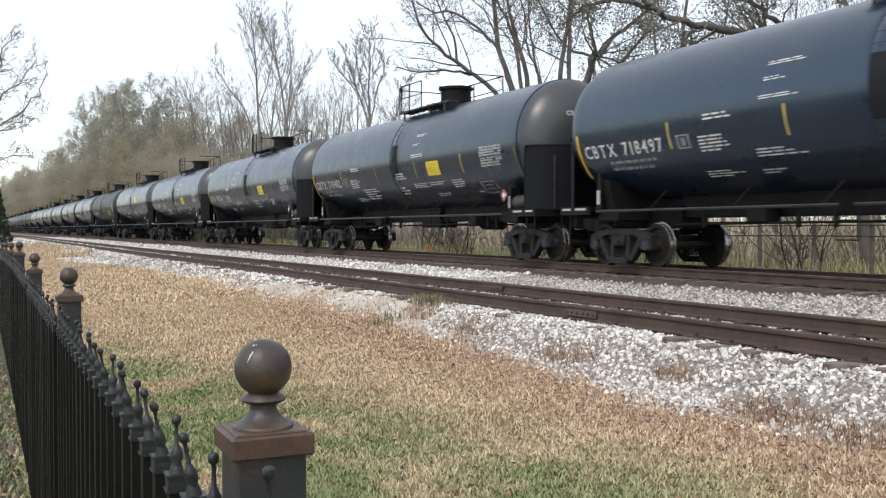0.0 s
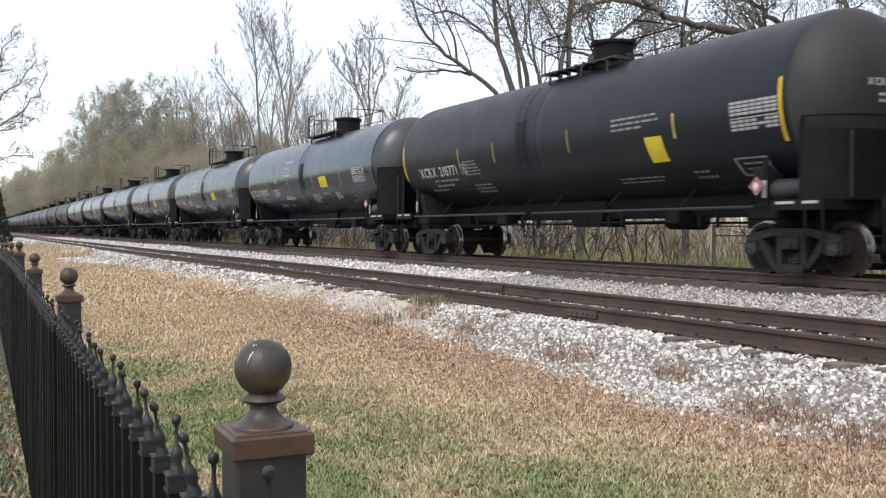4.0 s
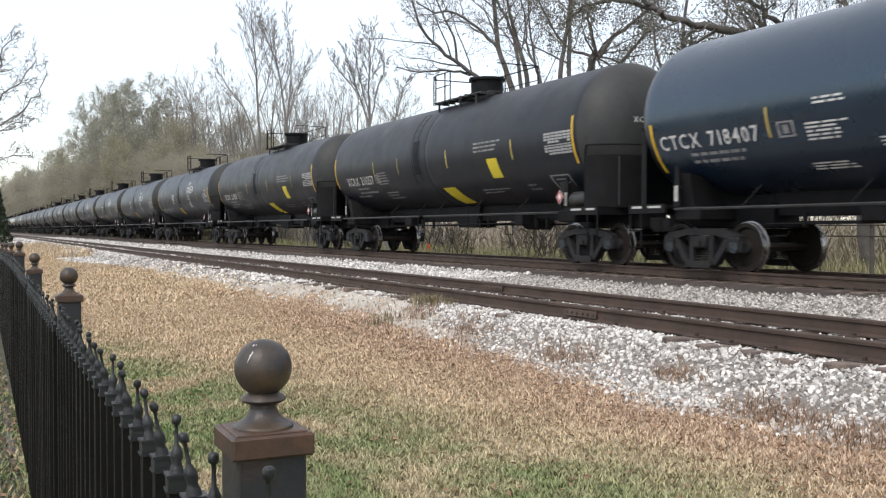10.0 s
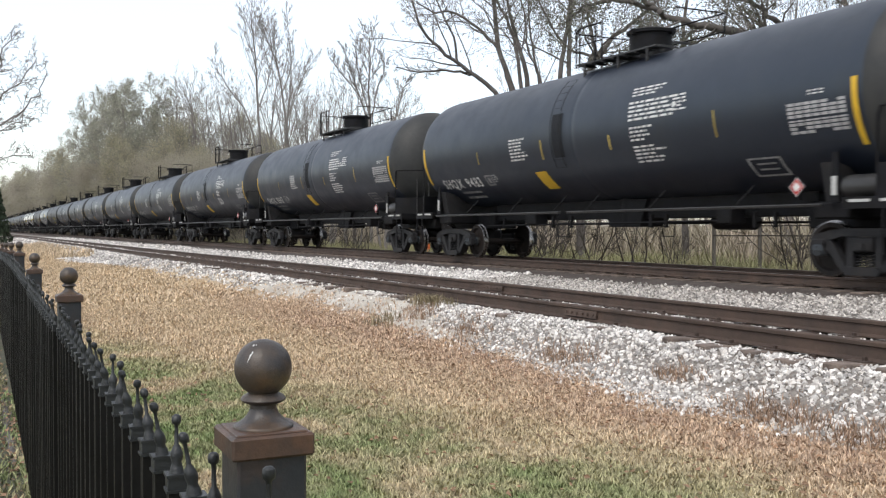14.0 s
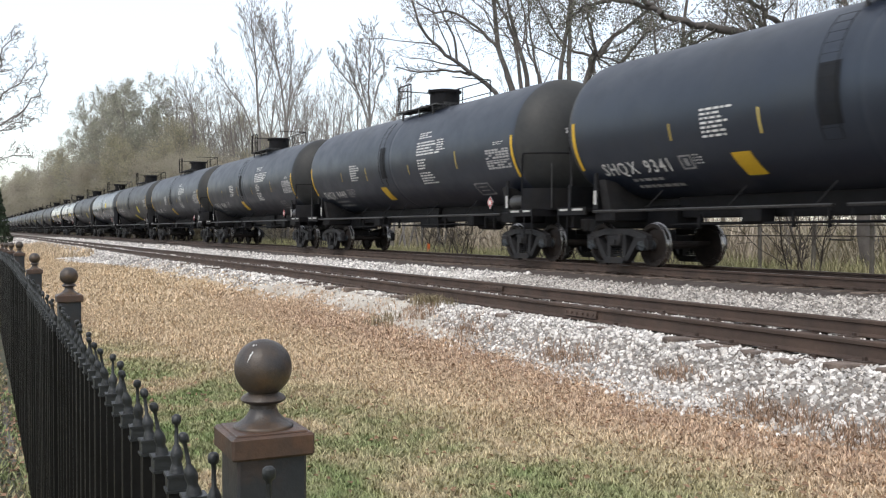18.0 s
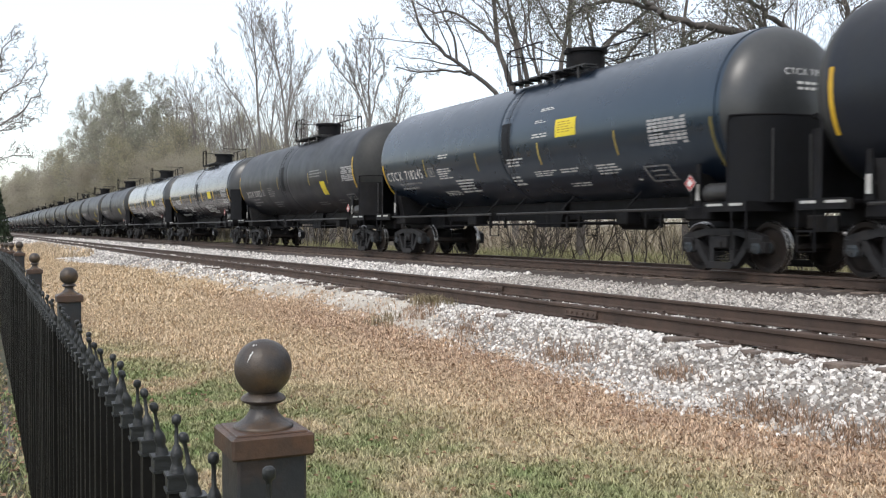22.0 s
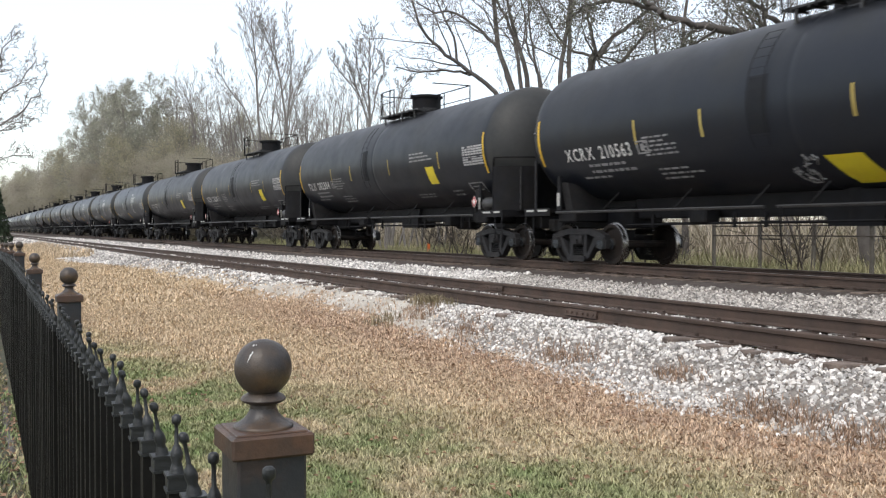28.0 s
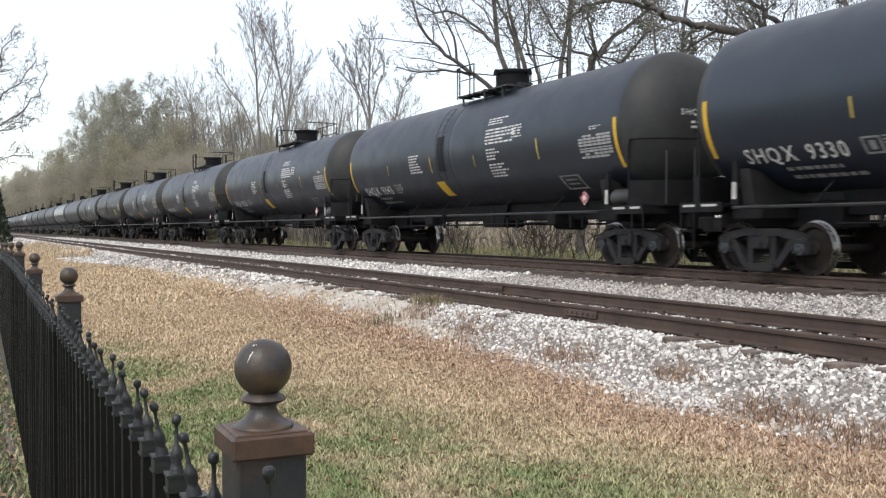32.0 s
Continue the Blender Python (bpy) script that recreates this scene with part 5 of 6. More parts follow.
class Grow:
    """Collects tapered branches as tubes, and remembers the tips where leaves sit."""

    def __init__(self, seed):
        self.r = random.Random(seed)
        self.wood, self.twig, self.tips = Kit(), Kit(), []

    def limb(self, p, d, length, rad, depth, o):
        """One branch with all that grows from it; o holds the habit of the tree."""
        r = self.r
        segs = (3, 4, 5, 6, 9)[depth]
        pts, wid, dirs = [p], [rad], [d]
        for i in range(segs):
            w = o["wander"] * (0.6 if depth == 4 else 1.0)
            d = (d + Vector((r.gauss(0, w), r.gauss(0, w), r.gauss(0, w) + (o["rise"] if depth > 0 else o["rise"] * 0.5)))).normalized()
            p = p + d * (length / segs)
            pts.append(p)
            dirs.append(d)
            wid.append(max(rad * (1 - 0.82 * (i + 1) / segs), o["thin"]))
        self.stem(pts, wid, dirs, length, depth, o)

    def stem(self, pts, wid, dirs, length, depth, o, start=None):
        r = self.r
        segs = len(pts) - 1
        sides = (3, 3, 4, 5, 8)[depth]
        (self.wood if depth >= 2 else self.twig).tube(pts, wid, sides, caps=False)
        if depth == 0:
            self.tips += [(pts[-1], 0), (pts[1], 0)]
            return
        n = o["kids"][depth]
        lo = (0.3, 0.25, 0.2, 0.18, o["clear"])[depth] if start is None else start
        turn = r.uniform(0, 6.28)
        for j in range(n):
            f = lo + (0.98 - lo) * (j + r.random()) / n
            i = min(int(f * segs), segs - 1)
            q = pts[i].lerp(pts[i + 1], f * segs - i)
            turn += 2.4 + r.uniform(-0.5, 0.5)
            side = Matrix.Rotation(turn, 3, dirs[i]) @ dirs[i].orthogonal().normalized()
            a = o["angle"] * r.uniform(0.65, 1.3)
            nd = (dirs[i] * math.cos(a) + side * math.sin(a)).normalized()
            reach = o["reach"] * length * (1.0 - 0.55 * (f - lo) / (1 - lo)) * r.uniform(0.65, 1.15)
            self.limb(q, nd, reach, max(wid[i] * r.uniform(0.3, 0.5), o["thin"]), depth - 1, o)


def habit(rise=0.06, wander=0.11, angle=0.6, reach=0.46, clear=0.28, thin=0.016, kids=(0, 3, 4, 6, 11)):
    return dict(rise=rise, wander=wander, angle=angle, reach=reach, clear=clear, thin=thin, kids=kids)


def leaf_cards(tips, per, size, near, seed, flat=0.5):
    q = np.random.RandomState(seed)
    c = np.array([t[0] for t in tips])
    c = np.repeat(c, per, 0) + q.randn(len(c) * per, 3) * near
    n = len(c)
    a, b = q.randn(n, 3), q.randn(n, 3)
    a /= np.linalg.norm(a, axis=1)[:, None]
    b = np.cross(a, b)
    b /= np.linalg.norm(b, axis=1)[:, None]
    s = size * (0.5 + q.rand(n, 1))
    v = np.stack([c - a * s, c + b * s * flat, c + a * s, c - b * s * flat], 1).reshape(-1, 3)
    return v, np.arange(4 * n).reshape(-1, 4)


def tree_parts(g, seed, label, leaf, bark, twig):
    root = tagged(new("tree"), label, "tree", "trees along the line")
    part("trunk", g.wood, bark or M_BARK, root, smooth=60)
    tagged(part("crown", g.twig, twig or M_TWIG, root, smooth=60), kind="stuff")
    if leaf:
        per, size, near, share, mt = leaf
        tips = [t for t in g.tips if g.r.random() < share]
        v, f = leaf_cards(tips, per, size, near, seed)
        tagged(part("foliage", raw_mesh("foliage", v, f, mt), None, root), kind="stuff")
    return root


def tree_kind(seed, height, o, stems=1, lean=0.06, rad=0.24, leaf=None, label="", bark=None, twig=None):
    """One tree at the origin: trunk with limbs, a crown of twigs, and leaves where it has them."""
    g = Grow(seed)
    for s in range(stems):
        a = 6.283 * s / stems + g.r.uniform(0, 1.5)
        d = Vector((math.cos(a) * lean, math.sin(a) * lean, 1)).normalized()
        k = 0.12 * (stems > 1)
        g.limb(Vector((math.cos(a) * k, math.sin(a) * k, -0.3)), d, height * g.r.uniform(0.85, 1.0), rad, 4, o)
    return tree_parts(g, seed, label, leaf, bark, twig)


def trained_tree(seed, stems, o, leaf=None, label="", bark=None):
    """A tree whose main stems follow given bends: (root radius, tip radius, start of twigs, bends across and up)."""
    g = Grow(seed)
    for r0, r1, start, bends in stems:
        c = [Vector((u, 0.0, h)) for u, h in bends]
        pts = []
        for i in range(len(c) - 1):
            a, b, e, f = c[max(i - 1, 0)], c[i], c[i + 1], c[min(i + 2, len(c) - 1)]
            for k in range(4):
                t = k / 4
                pts.append(0.5 * (2 * b + (e - a) * t + (2 * a - 5 * b + 4 * e - f) * t * t + (3 * b - a - 3 * e + f) * t ** 3))
        pts.append(c[-1])
        pts = [q + Vector((g.r.gauss(0, 0.03), g.r.gauss(0, 0.12), g.r.gauss(0, 0.03))) for q in pts]
        n = len(pts) - 1
        dirs = [(pts[i + 1] - pts[i]).normalized() for i in range(n)] + [(pts[n] - pts[n - 1]).normalized()]
        wid = [r0 + (r1 - r0) * (i / n) ** 0.8 for i in range(n + 1)]
        length = sum((pts[i + 1] - pts[i]).length for i in range(n))
        g.stem(pts, wid, dirs, length * 0.62, 4, o, start)
    return tree_parts(g, seed, label, leaf, bark or M_BARK_D, None)


def spot(px, d):
    """Where along the line something stands that shows at this bearing, d metres off."""
    return d * (0.494 - 2129.8 / (px + 61.7))


BARE = "leafless grey-barked tree behind the railway"
BUDS = "bushy tree in early olive bud beyond the railway"
GREEN = "grey-green leafing tree with an open rounded crown"
UP = habit(0.07, 0.11, 0.55, 0.50, 0.30, 0.010, (0, 3, 4, 6, 12))
FORK = habit(0.08, 0.13, 0.62, 0.54, 0.22, 0.010, (0, 3, 4, 6, 8))
ROUND = habit(0.03, 0.10, 0.80, 0.50, 0.30, 0.02, (0, 3, 4, 6, 12))
KIND = {
    "bare1": tree_kind(21, 17, UP, label=BARE), "bare2": tree_kind(22, 17, FORK, 2, 0.22, 0.2, label=BARE), "bare3": tree_kind(27, 16, FORK, 3, 0.30, 0.17, label=BARE), "bare4": tree_kind(33, 17, UP, 2, 0.12, 0.22, label=BARE),
    "brush": tree_kind(61, 7, habit(0.03, 0.14, 0.8, 0.55, 0.12, 0.016, (0, 3, 4, 5, 9)), 3, 0.35, 0.10, leaf=(26, 0.045, 0.55, 0.9, M_THICKET), label="tangled tan thicket at the foot of the trees"),
    "bud1": tree_kind(51, 15, ROUND, leaf=(12, 0.065, 0.42, 0.8, M_BUD), label=BUDS), "bud2": tree_kind(52, 14, ROUND, 2, 0.25, 0.2, leaf=(10, 0.065, 0.45, 0.8, M_BUD), label=BUDS),
    "green1": tree_kind(55, 16, ROUND, leaf=(26, 0.06, 0.24, 0.34, M_YOUNG), label=GREEN), "green2": tree_kind(57, 16, ROUND, 2, 0.2, 0.2, leaf=(24, 0.06, 0.24, 0.30, M_YOUNG), label=GREEN),
}
# kind, bearing, distance off, how high its crown shows over the horizon line (in the lens's units), turn
STAND = [("bare2", 945, 34, 330, 200), ("bare1", 1130, 33, 400, 100), ("bare4", 1390, 30, 470, 80), ("bare3", 1560, 31, 480, 5), ("bare3", 1270, 32, 420, 60), ("bare1", 1060, 36, 330, 310),
         ("bare1", 470, 26, 330, 130), ("bare4", 505, 26, 330, 190), ("bare2", 528, 24, 285, 60), ("bare1", 425, 24, 270, 250), ("bare3", 398, 23, 285, 120), ("bare2", 612, 25, 270, 300), ("bare3", 680, 22, 260, 210),
         ("bare3", 420, 24, 215, 70), ("bare2", 470, 25, 205, 15), ("bare3", 555, 24, 200, 250), ("bare2", 590, 25, 190, 100), ("bare3", 635, 24, 190, 330), ("bare2", 700, 25, 185, 40), ("bare3", 745, 26, 175, 190),
         ("bare4", 545, 24, 265, 33), ("bare1", 585, 24, 285, 71), ("bare1", 628, 26, 300, 12), ("bare4", 690, 25, 270, 140), ("bare1", 410, 25, 250, 260), ("bare1", 440, 26, 280, 305),
         ("bare2", 722, 24, 215, 150), ("bare3", 780, 26, 230, 20), ("bare3", 565, 25, 270, 80), ("bud1", 440, 27, 165, 10), ("bud2", 540, 28, 150, 90), ("bud1", 500, 30, 175, 190), ("bud2", 620, 29, 140, 30),
         ("bare4", 350, 22, 290, 0), ("bare1", 326, 22, 275, 100), ("bare4", 306, 22, 262, 200), ("bare1", 375, 23, 250, 310),
         ("bud1", 372, 24, 205, 40), ("bud2", 330, 21, 185, 130), ("bud1", 290, 20, 200, 40), ("bare1", 282, 21, 265, 130), ("green2", 258, 20, 268, 10), ("green1", 218, 20, 262, 100), ("green2", 185, 19, 248, 200), ("green1", 150, 19, 215, 250),
         ("green2", 290, 22, 240, 50), ("green2", 236, 22, 255, 310), ("green1", 165, 21, 200, 20), ("bud1", 320, 19, 150, 20), ("bud2", 270, 18, 160, 10), ("bud1", 185, 18, 160, 140), ("bud1", 205, 18, 165, 70), ("bud2", 160, 18, 150, 20), ("bud1", 240, 18, 170, 200), ("bare4", 108, 20, 165, 160), ("bud1", 128, 19, 138, 220), ("bare2", 88, 20, 150, 10), ("bud2", 108, 19, 125, 300), ("bud1", 78, 20, 118, 60), ("bare1", 66, 21, 128, 190), ("bud2", 62, 21, 108, 140),
         ("bud1", 90, 19, 118, 10), ("bud2", 70, 20, 105, 210), ("bud1", 40, 21, 92, 110), ("bud1", 50, 22, 104, 190), ("green1", 43, 23, 112, 250), ("bud2", 36, 22, 95, 20), ("bud1", 28, 24, 90, 90), ("bud2", 20, 25, 82, 160), ("bud2", 12, 26, 76, 230), ("bud1", 5, 28, 70, 300)]
TALL = {}
for j in range(26):
    STAND.append(("brush", 24 + 15.5 * j, 20.5 + 0.8 * (j % 3), 62 + 3.1 * min(j, 18) + 18 * ((j * 7) % 5) / 4, 67 * j))
SLIM = {"brush": 1.15, "bare1": 0.9, "bare2": 0.8, "bare3": 0.75, "bare4": 0.85, "bud1": 0.95, "bud2": 0.95, "green1": 0.85, "green2": 0.85}
for kind, root in KIND.items():
    TALL[kind] = float(np.percentile([v.co.z for c in root.children for v in c.data.vertices], 99.4))
first = {}
for kind, px, d, up, turn in STAND:
    x = spot(px, d)
    z = ground_z(x, d) - 0.1
    deep = -x * 0.8966 + d * 0.4429
    size = (up * deep / 1712 + 1.5 - z) / TALL[kind]
    m = pose(x, d, z, 0, 0, turn) @ Matrix.Diagonal((size * SLIM[kind], size * SLIM[kind], size, 1))
    if kind not in first:
        first[kind] = m
    else:
        copy_thing(KIND[kind], m)
for kind, m in first.items():
    KIND[kind].matrix_basis = m

# the trees that rise over the middle of the line
OPEN = habit(0.06, 0.14, 0.7, 0.46, 0.3, 0.008, (0, 4, 4, 6, 11))
LEAFY = habit(0.03, 0.15, 0.8, 0.52, 0.3, 0.007, (0, 3, 4, 5, 10))
SPRAY = habit(0.10, 0.11, 0.55, 0.40, 0.3, 0.010, (0, 4, 5, 7, 17))
THIN = habit(0.05, 0.14, 0.75, 0.42, 0.3, 0.007, (0, 3, 3, 4, 9))
CLING = "tree with crooked limbs and small clinging grey-green leaves"
FAR = [
    (480, 25.4, trained_tree(77, [(0.15, 0.03, 0.35, [(-0.9, -0.3), (-1.1, 10.2), (-1.3, 14.9), (-1.4, 17.2), (-1.6, 19.6), (-1.8, 21.4)]),
                                (0.14, 0.03, 0.35, [(1.3, -0.3), (1.5, 10.2), (1.0, 14.4), (0.5, 17.0), (-0.2, 18.8), (-0.7, 20.1)]),
                                (0.07, 0.02, 0.2, [(1.0, 14.1), (1.6, 15.4), (1.9, 17.2), (1.7, 19.6), (1.5, 21.9)]),
                                (0.07, 0.02, 0.2, [(1.5, 10.2), (2.1, 13.7), (3.1, 15.8), (4.3, 17.7)]),
                                (0.085, 0.02, 0.2, [(-0.9, 7.0), (-2.1, 11.9), (-3.8, 14.5), (-4.7, 15.9), (-5.2, 17.5)]),
                                (0.07, 0.02, 0.2, [(-1.1, 12.8), (-0.2, 15.4), (0.3, 18.3), (0.4, 20.6)])], SPRAY, label="tall bare tree with two pale trunks and crooked limbs", bark=M_BARK)),
    (650, 24.9, trained_tree(78, [(0.12, 0.02, 0.4, [(0.3, -0.3), (0.2, 9.1), (0.1, 11.1), (0.2, 13.0), (0.2, 14.8)]),
                                (0.06, 0.018, 0.2, [(0.3, 7.2), (-0.3, 10.2), (-1.4, 11.8), (-2.1, 12.7), (-2.6, 13.4)]),
                                (0.06, 0.018, 0.2, [(0.2, 8.4), (-0.5, 10.7), (-1.1, 12.5), (-1.6, 14.1)]),
                                (0.055, 0.018, 0.2, [(0.2, 8.8), (0.7, 11.1), (1.2, 12.7), (0.9, 13.8)]),
                                (0.055, 0.018, 0.2, [(0.3, 6.4), (1.9, 9.1), (2.4, 10.9), (2.8, 11.9)]),
                                (0.05, 0.018, 0.2, [(0.2, 9.5), (-0.4, 11.5), (-0.7, 13.0), (-0.8, 14.2)])], SPRAY, label="bare tree with limbs fanning upward", bark=M_BARK)),
]
RIGHT = [
    (905, 26.6, trained_tree(71, [(0.22, 0.08, 0.6, [(0.3, -0.3), (0.15, 4.0), (0.0, 9.0), (-0.75, 11.4), (-1.0, 14.5), (-1.3, 18.0)]),
                                (0.13, 0.035, 0.4, [(0.1, 7.0), (-0.1, 9.2), (-0.8, 11.3), (-1.9, 12.4), (-3.2, 13.3), (-4.2, 13.25), (-5.2, 13.9)]),
                                (0.14, 0.04, 0.4, [(0.6, 6.0), (0.55, 9.2), (0.05, 12.0), (-0.8, 14.0), (-1.9, 16.2)]),
                                (0.18, 0.05, 0.4, [(0.5, 4.0), (0.9, 9.0), (0.35, 11.5), (-0.2, 13.9), (-0.3, 17.0)]),
                                (0.10, 0.03, 0.4, [(0.9, 5.0), (1.55, 8.8), (1.15, 11.0), (0.95, 13.0), (1.0, 15.5)])], OPEN, label="leafless tree of several pale upright trunks")),
    (1000, 27.6, trained_tree(72, [(0.17, 0.07, 0.5, [(-0.4, -0.3), (-0.3, 5.0), (-0.25, 9.3), (0.1, 11.8), (0.3, 14.5), (0.3, 18.0)]),
                                 (0.17, 0.07, 0.5, [(-0.1, -0.3), (0.1, 5.0), (0.2, 9.5), (0.3, 13.0), (0.7, 18.0)]),
                                 (0.11, 0.03, 0.3, [(-1.6, -0.3), (-1.3, 7.0), (-1.3, 9.2), (-1.9, 10.6), (-2.1, 12.5), (-2.6, 14.0)])], LEAFY, (2, 0.05, 0.3, 0.6, M_LEAF), label="tree of twin grey trunks with small clinging leaves")),
    (940, 28.7, trained_tree(73, [(0.19, 0.045, 0.4, [(0.9, -0.3), (0.2, 5.0), (-2.1, 9.2), (-4.0, 10.7), (-5.5, 12.0), (-6.4, 13.2), (-6.9, 15.5)]),
                                (0.09, 0.03, 0.3, [(-3.4, 10.2), (-4.8, 10.5), (-6.2, 10.35), (-7.6, 10.6)]),
                                (0.08, 0.03, 0.3, [(-4.2, 10.9), (-4.4, 12.4), (-5.3, 14.2), (-5.6, 15.6)])], OPEN, label="leaning leafless tree with long crooked limbs")),
    (1040, 23.3, trained_tree(74, [(0.20, 0.12, 0.9, [(-0.3, -0.3), (-0.3, 5.0), (0.05, 8.3), (0.35, 8.75)]),
                                 (0.12, 0.04, 0.2, [(0.35, 8.7), (1.1, 9.6), (1.9, 10.2), (2.8, 11.0), (3.6, 12.5)]),
                                 (0.09, 0.03, 0.2, [(0.35, 8.7), (0.1, 9.8), (-0.1, 11.0), (0.1, 13.0)]),
                                 (0.10, 0.04, 0.2, [(0.9, 7.6), (1.6, 8.8), (2.3, 9.6), (2.7, 10.4)]),
                                 (0.07, 0.03, 0.2, [(0.3, 8.7), (-0.9, 9.2), (-1.6, 10.2), (-2.2, 11.4)])], LEAFY, (2, 0.045, 0.28, 0.6, M_LEAF), label=CLING)),
    (1480, 23.0, trained_tree(75, [(0.23, 0.14, 0.9, [(1.0, -0.3), (0.6, 3.5), (-0.4, 6.2), (-2.2, 7.2)]),
                                 (0.14, 0.05, 0.15, [(-2.0, 7.1), (-3.5, 7.45), (-4.3, 7.6), (-5.05, 7.85), (-5.6, 8.2), (-6.2, 8.6), (-7.0, 8.9)]),
                                 (0.08, 0.03, 0.2, [(-5.3, 8.0), (-6.2, 8.25), (-6.9, 8.2), (-7.5, 8.05), (-7.9, 7.7)]),
                                 (0.05, 0.02, 0.2, [(-3.6, 7.4), (-4.2, 7.0), (-4.6, 6.7)]),
                                 (0.10, 0.04, 0.15, [(-0.6, 6.8), (-1.9, 7.75), (-2.5, 8.1), (-3.2, 8.5)]),
                                 (0.12, 0.05, 0.2, [(0.4, 5.5), (0.2, 8.0), (-0.6, 10.0)]),
                                 (0.12, 0.05, 0.2, [(0.5, 5.0), (1.6, 7.5), (1.8, 10.0)])], LEAFY, (2, 0.036, 0.24, 0.6, M_LEAF), label=CLING)),
    (1210, 26.3, trained_tree(76, [(0.16, 0.04, 0.4, [(0.0, -0.3), (0.2, 5.0), (-0.1, 9.0), (0.4, 13.0)]),
                                 (0.10, 0.03, 0.3, [(0.1, 5.0), (-0.9, 8.0), (-1.6, 11.5)]),
                                 (0.10, 0.03, 0.3, [(0.1, 5.0), (1.3, 8.0), (1.9, 11.5)])], THIN, (2, 0.045, 0.3, 0.6, M_LEAF), label=CLING)),
]
for px, d, root in FAR + RIGHT:
    x = spot(px, d)
    root.matrix_basis = pose(x, d, ground_z(x, d) - 0.05, 0, 0, 63.7)
for i, x, d, turn, size in ((3, -17.5, 25.0, 200, 1.25), (5, -13.5, 22.5, 20, 1.25), (3, -9.0, 23.5, 100, 1.3), (5, -5.0, 22.0, 260, 1.35), (3, 0.0, 23.0, 320, 1.3), (1, 5.0, 25.0, 40, 1.0)):
    copy_thing(RIGHT[i][2], pose(x, d, ground_z(x, d) - 0.05, 0, 0, turn) @ Matrix.Scale(size, 4))     # unseen copies, added beside the line to darken the tank tops' reflections

near_tree = trained_tree(63, [(0.16, 0.09, 0.7, [(-1.6, -0.3), (-1.5, 3.0), (-1.2, 5.5), (-1.0, 8.5)]),
                              (0.055, 0.014, 0.25, [(-1.5, 3.6), (-0.7, 4.6), (0.1, 5.25), (0.8, 5.75), (1.3, 6.3), (1.7, 7.1)]),
                              (0.045, 0.012, 0.25, [(-1.4, 4.2), (-0.5, 5.6), (0.2, 6.3), (0.9, 6.9), (1.3, 7.7)]),
                              (0.045, 0.012, 0.25, [(-1.3, 5.0), (-0.4, 6.6), (0.1, 7.6), (0.6, 8.6)]),
                              (0.03, 0.010, 0.25, [(-1.5, 3.3), (-0.5, 3.9), (0.4, 4.2), (1.2, 4.2)]),
                              (0.04, 0.012, 0.2, [(-1.5, 3.8), (-0.3, 4.8), (0.5, 5.2), (0.9, 5.6)])],
                         habit(0.04, 0.17, 0.75, 0.42, 0.2, 0.005, (0, 4, 5, 6, 13)), label="leafless tree by the garden fence", bark=M_BARK)
near_tree.matrix_basis = pose(-36.36, 1.04, -0.2, 0, 0, 63.7)

# young cedar at the end of the lawn
g = Kit().tube([(0, 0, 0), (0, 0, 3.6)], [0.06, 0.01], 6)
cedar = tagged(new("cedar"), "small dark green cedar at the lawn's far end", "tree")
part("trunk", g, M_BARK, cedar)
q = np.random.RandomState(3)
zz = 0.3 + 3.3 * q.rand(5200)
rr, aa = (3.9 - zz) * 0.32 * np.sqrt(q.rand(5200)), q.rand(5200) * 6.283
tips = [((r * math.cos(a), r * math.sin(a), z), None) for r, a, z in zip(rr, aa, zz)]
v, f = leaf_cards(tips, 1, 0.10, 0.03, 4, 0.3)
part("crown", raw_mesh("crown", v, f, M_PINE), None, cedar)
cedar.matrix_basis = pose(-73.8, 1.9, -0.05) @ Matrix.Diagonal((1.05, 1.05, 1.4, 1))

# saplings and brush under the trees
SAP = []
for s in range(4):
    g = Grow(80 + s)
    for j in range(4):
        g.limb(Vector((g.r.uniform(-0.3, 0.3), g.r.uniform(-0.3, 0.3), -0.1)), Vector((g.r.gauss(0, 0.25), g.r.gauss(0, 0.25), 1)).normalized(), g.r.uniform(1.6, 3.0), 0.028, 2, habit(0.05, 0.14, 0.6, 0.5, 0.2, 0.009, (0, 3, 5)))
    b = tagged(new("sapling"), "bare dark sapling on the weedy bank", "sapling", "saplings on the bank")
    part("stem", g.wood, M_SAPLING, b)
    tagged(part("crown", g.twig, M_SAPLING, b), kind="stuff")
    SAP.append(b)
for i in range(44):
    x, y = rs.uniform(-70, 2), rs.uniform(17.6, 23)
    m = pose(x, y, ground_z(x, y), 0, 0, rs.uniform(0, 360)) @ Matrix.Scale(rs.uniform(0.6, 1.3), 4)
    if i < 40:
        copy_thing(SAP[i % 4], m)
    else:
        SAP[i % 4].matrix_basis = m

# field fence on the far side
fence = tagged(new("field_fence"), "grey post and rail field fence behind the track", "fence")
for i in range(14):
    x = 2 - i * 1.9
    part("post", Kit().box(-0.045, 0.045, -0.045, 0.045, -0.2, 1.74, 0.01), M_BOARD, fence, at=pose(x, 20.4, ground_z(x, 20.4), 0, rs.uniform(-3, 3), 0))
    if i < 13:
        for h in (1.38, 1.66):
            part("fence_rail", Kit().box(-1.9, 0, -0.015, 0.015, h, h + 0.035), M_SAPLING, fence, at=pose(x, 20.34, ground_z(x, 20.4)))
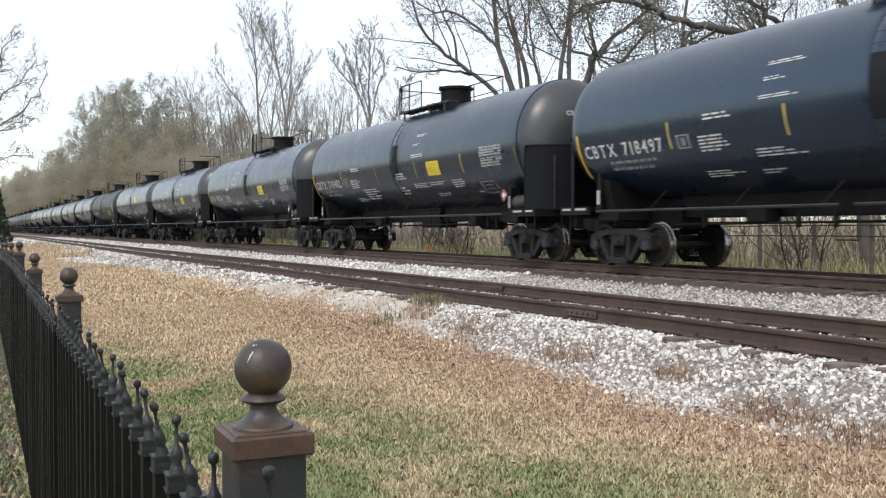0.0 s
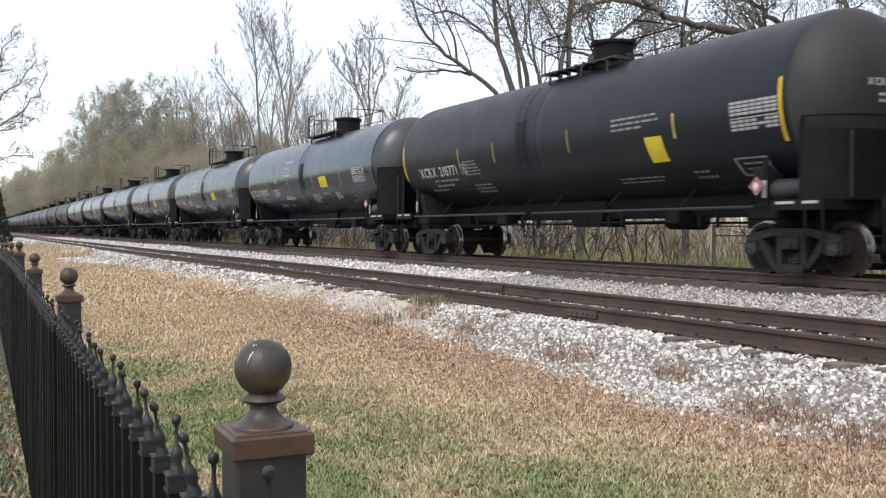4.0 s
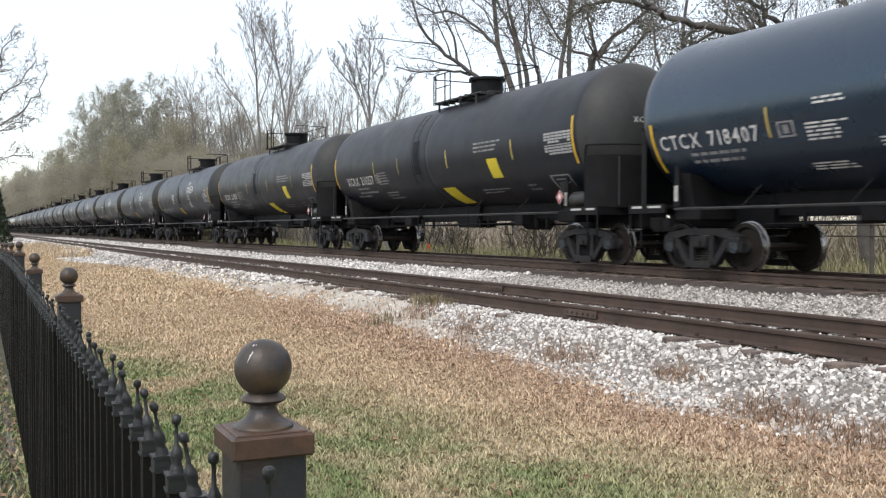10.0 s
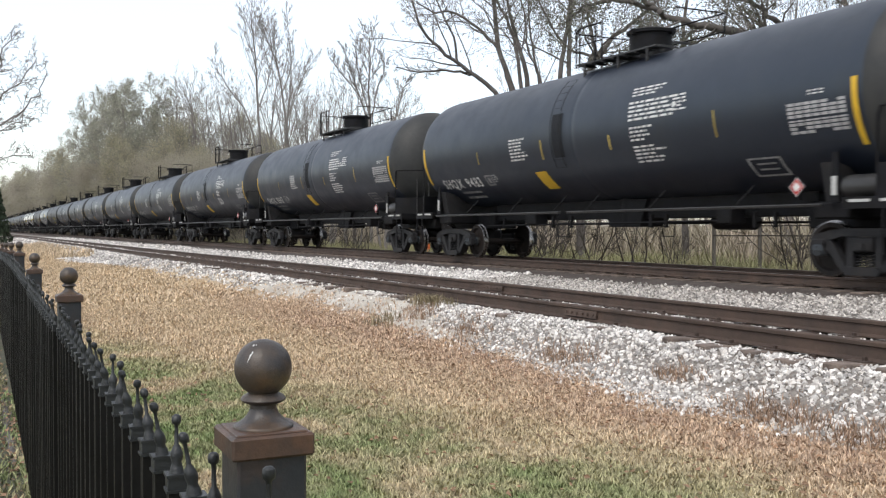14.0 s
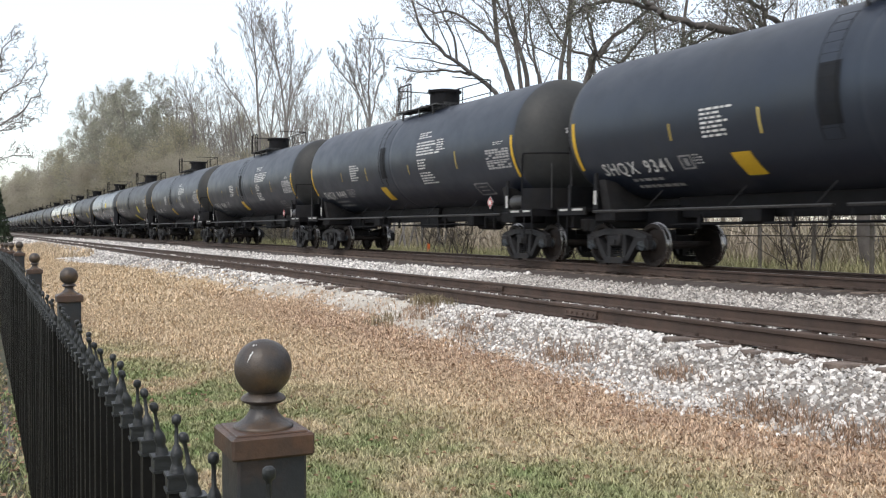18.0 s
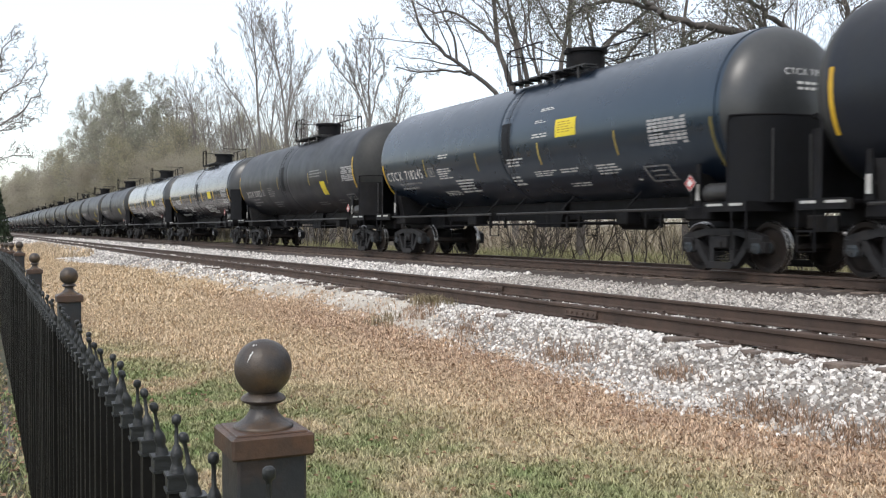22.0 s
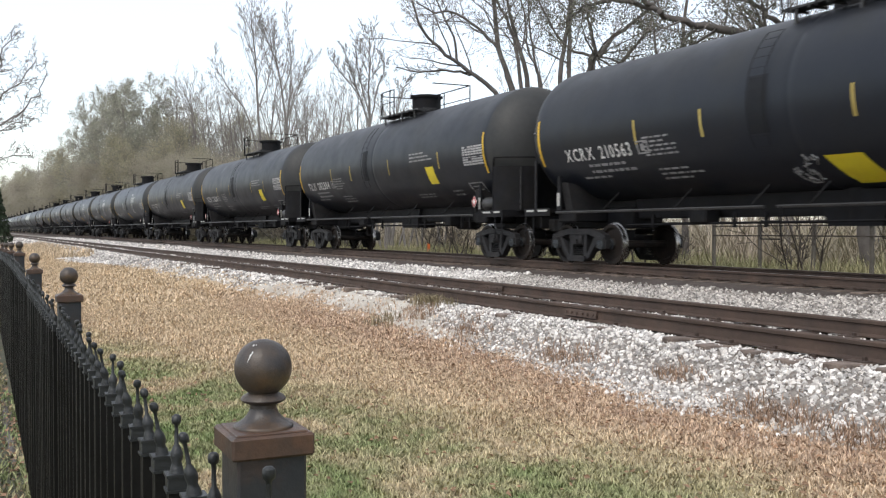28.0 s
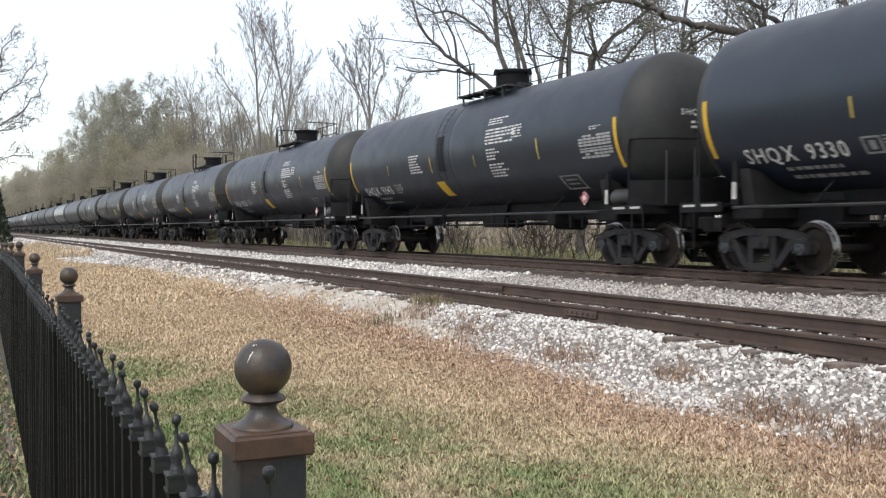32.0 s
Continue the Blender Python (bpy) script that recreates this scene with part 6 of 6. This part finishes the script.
# marker stake
stake = tagged(new("marker_stake"), "orange plastic marker stake in the weeds", "marker")
part("stake", Kit().box(-0.03, 0.03, -0.01, 0.01, -0.1, 0.9), M_ORANGE, stake)
part("flag", Kit().box(-0.02, 0.22, -0.006, 0.006, 0.62, 0.86), M_ORANGE, stake)
stake.location = (spot(757, 18.5), 18.5, 0.0)

# a dead branch lying against the yard side of the fence
branch = tagged(new("fallen_branch"), "grey dead branch lying in the leaf litter", "branch")
part("stem", Kit().tube([(-10.3, 0.31, -0.08), (-9.4, 0.30, -0.05), (-8.2, 0.285, -0.06), (-6.9, 0.28, -0.08)], [0.024, 0.028, 0.03, 0.024], 8), M_BARK_D, branch)

# ================= what moves =================
# where the middle of the train's second car stands, time by time
RUN = [(0.0, -10.14), (2.0, 30.08), (3.0, 50.26), (6.0, 110.27), (7.0, 130.21), (8.0, 150.32), (9.0, 170.02), (10.0, 189.85), (11.0, 209.67), (12.0, 229.47), (13.0, 249.22), (14.0, 269.22), (17.0, 328.94), (19.0, 368.47), (22.0, 427.61), (23.0, 447.18), (24.0, 466.81), (25.0, 486.07), (28.0, 544.74), (29.0, 564.22), (30.0, 583.67), (31.0, 602.84), (32.0, 622.21)]


def run(t):
    """A smooth path through RUN: cubic, with slopes from the neighbours."""
    n = len(RUN)
    i = max(j for j in range(n - 1) if RUN[j][0] <= t)

    def slope(j):
        a, b = max(j - 1, 0), min(j + 1, n - 1)
        return (RUN[b][1] - RUN[a][1]) / (RUN[b][0] - RUN[a][0])

    (t0, a), (t1, b) = RUN[i], RUN[i + 1]
    h = t1 - t0
    s = (t - t0) / h
    return a * (1 + 2 * s) * (1 - s) ** 2 + slope(i) * h * s * (1 - s) ** 2 + b * s * s * (3 - 2 * s) + slope(i + 1) * h * s * s * (s - 1)


def motions():
    times = [i * 0.5 for i in range(65)]
    for i, car, style, word in TRAIN:
        walk(car, [(t, pose(run(t) - PITCH * (i - 1), MAIN_Y, RAIL)) for t in times])
    # every wheelset of the train rolls alike
    wheels = [w for i, car, style, word in TRAIN if word for w in car.children_recursive if w.name.startswith("wheelset")]
    rows = []
    for i in range(961):
        a = run(i / 30) / 0.457
        rows.append((i / 30, Matrix.Rotation(a, 4, "Y")))
    walk(wheels[0], rows)
    roll = wheels[0].animation_data
    for w in wheels[1:]:
        w.rotation_mode = "QUATERNION"
        keys = w.animation_data_create()
        keys.action = roll.action
        keys.action_slot = roll.action_slot


motions()
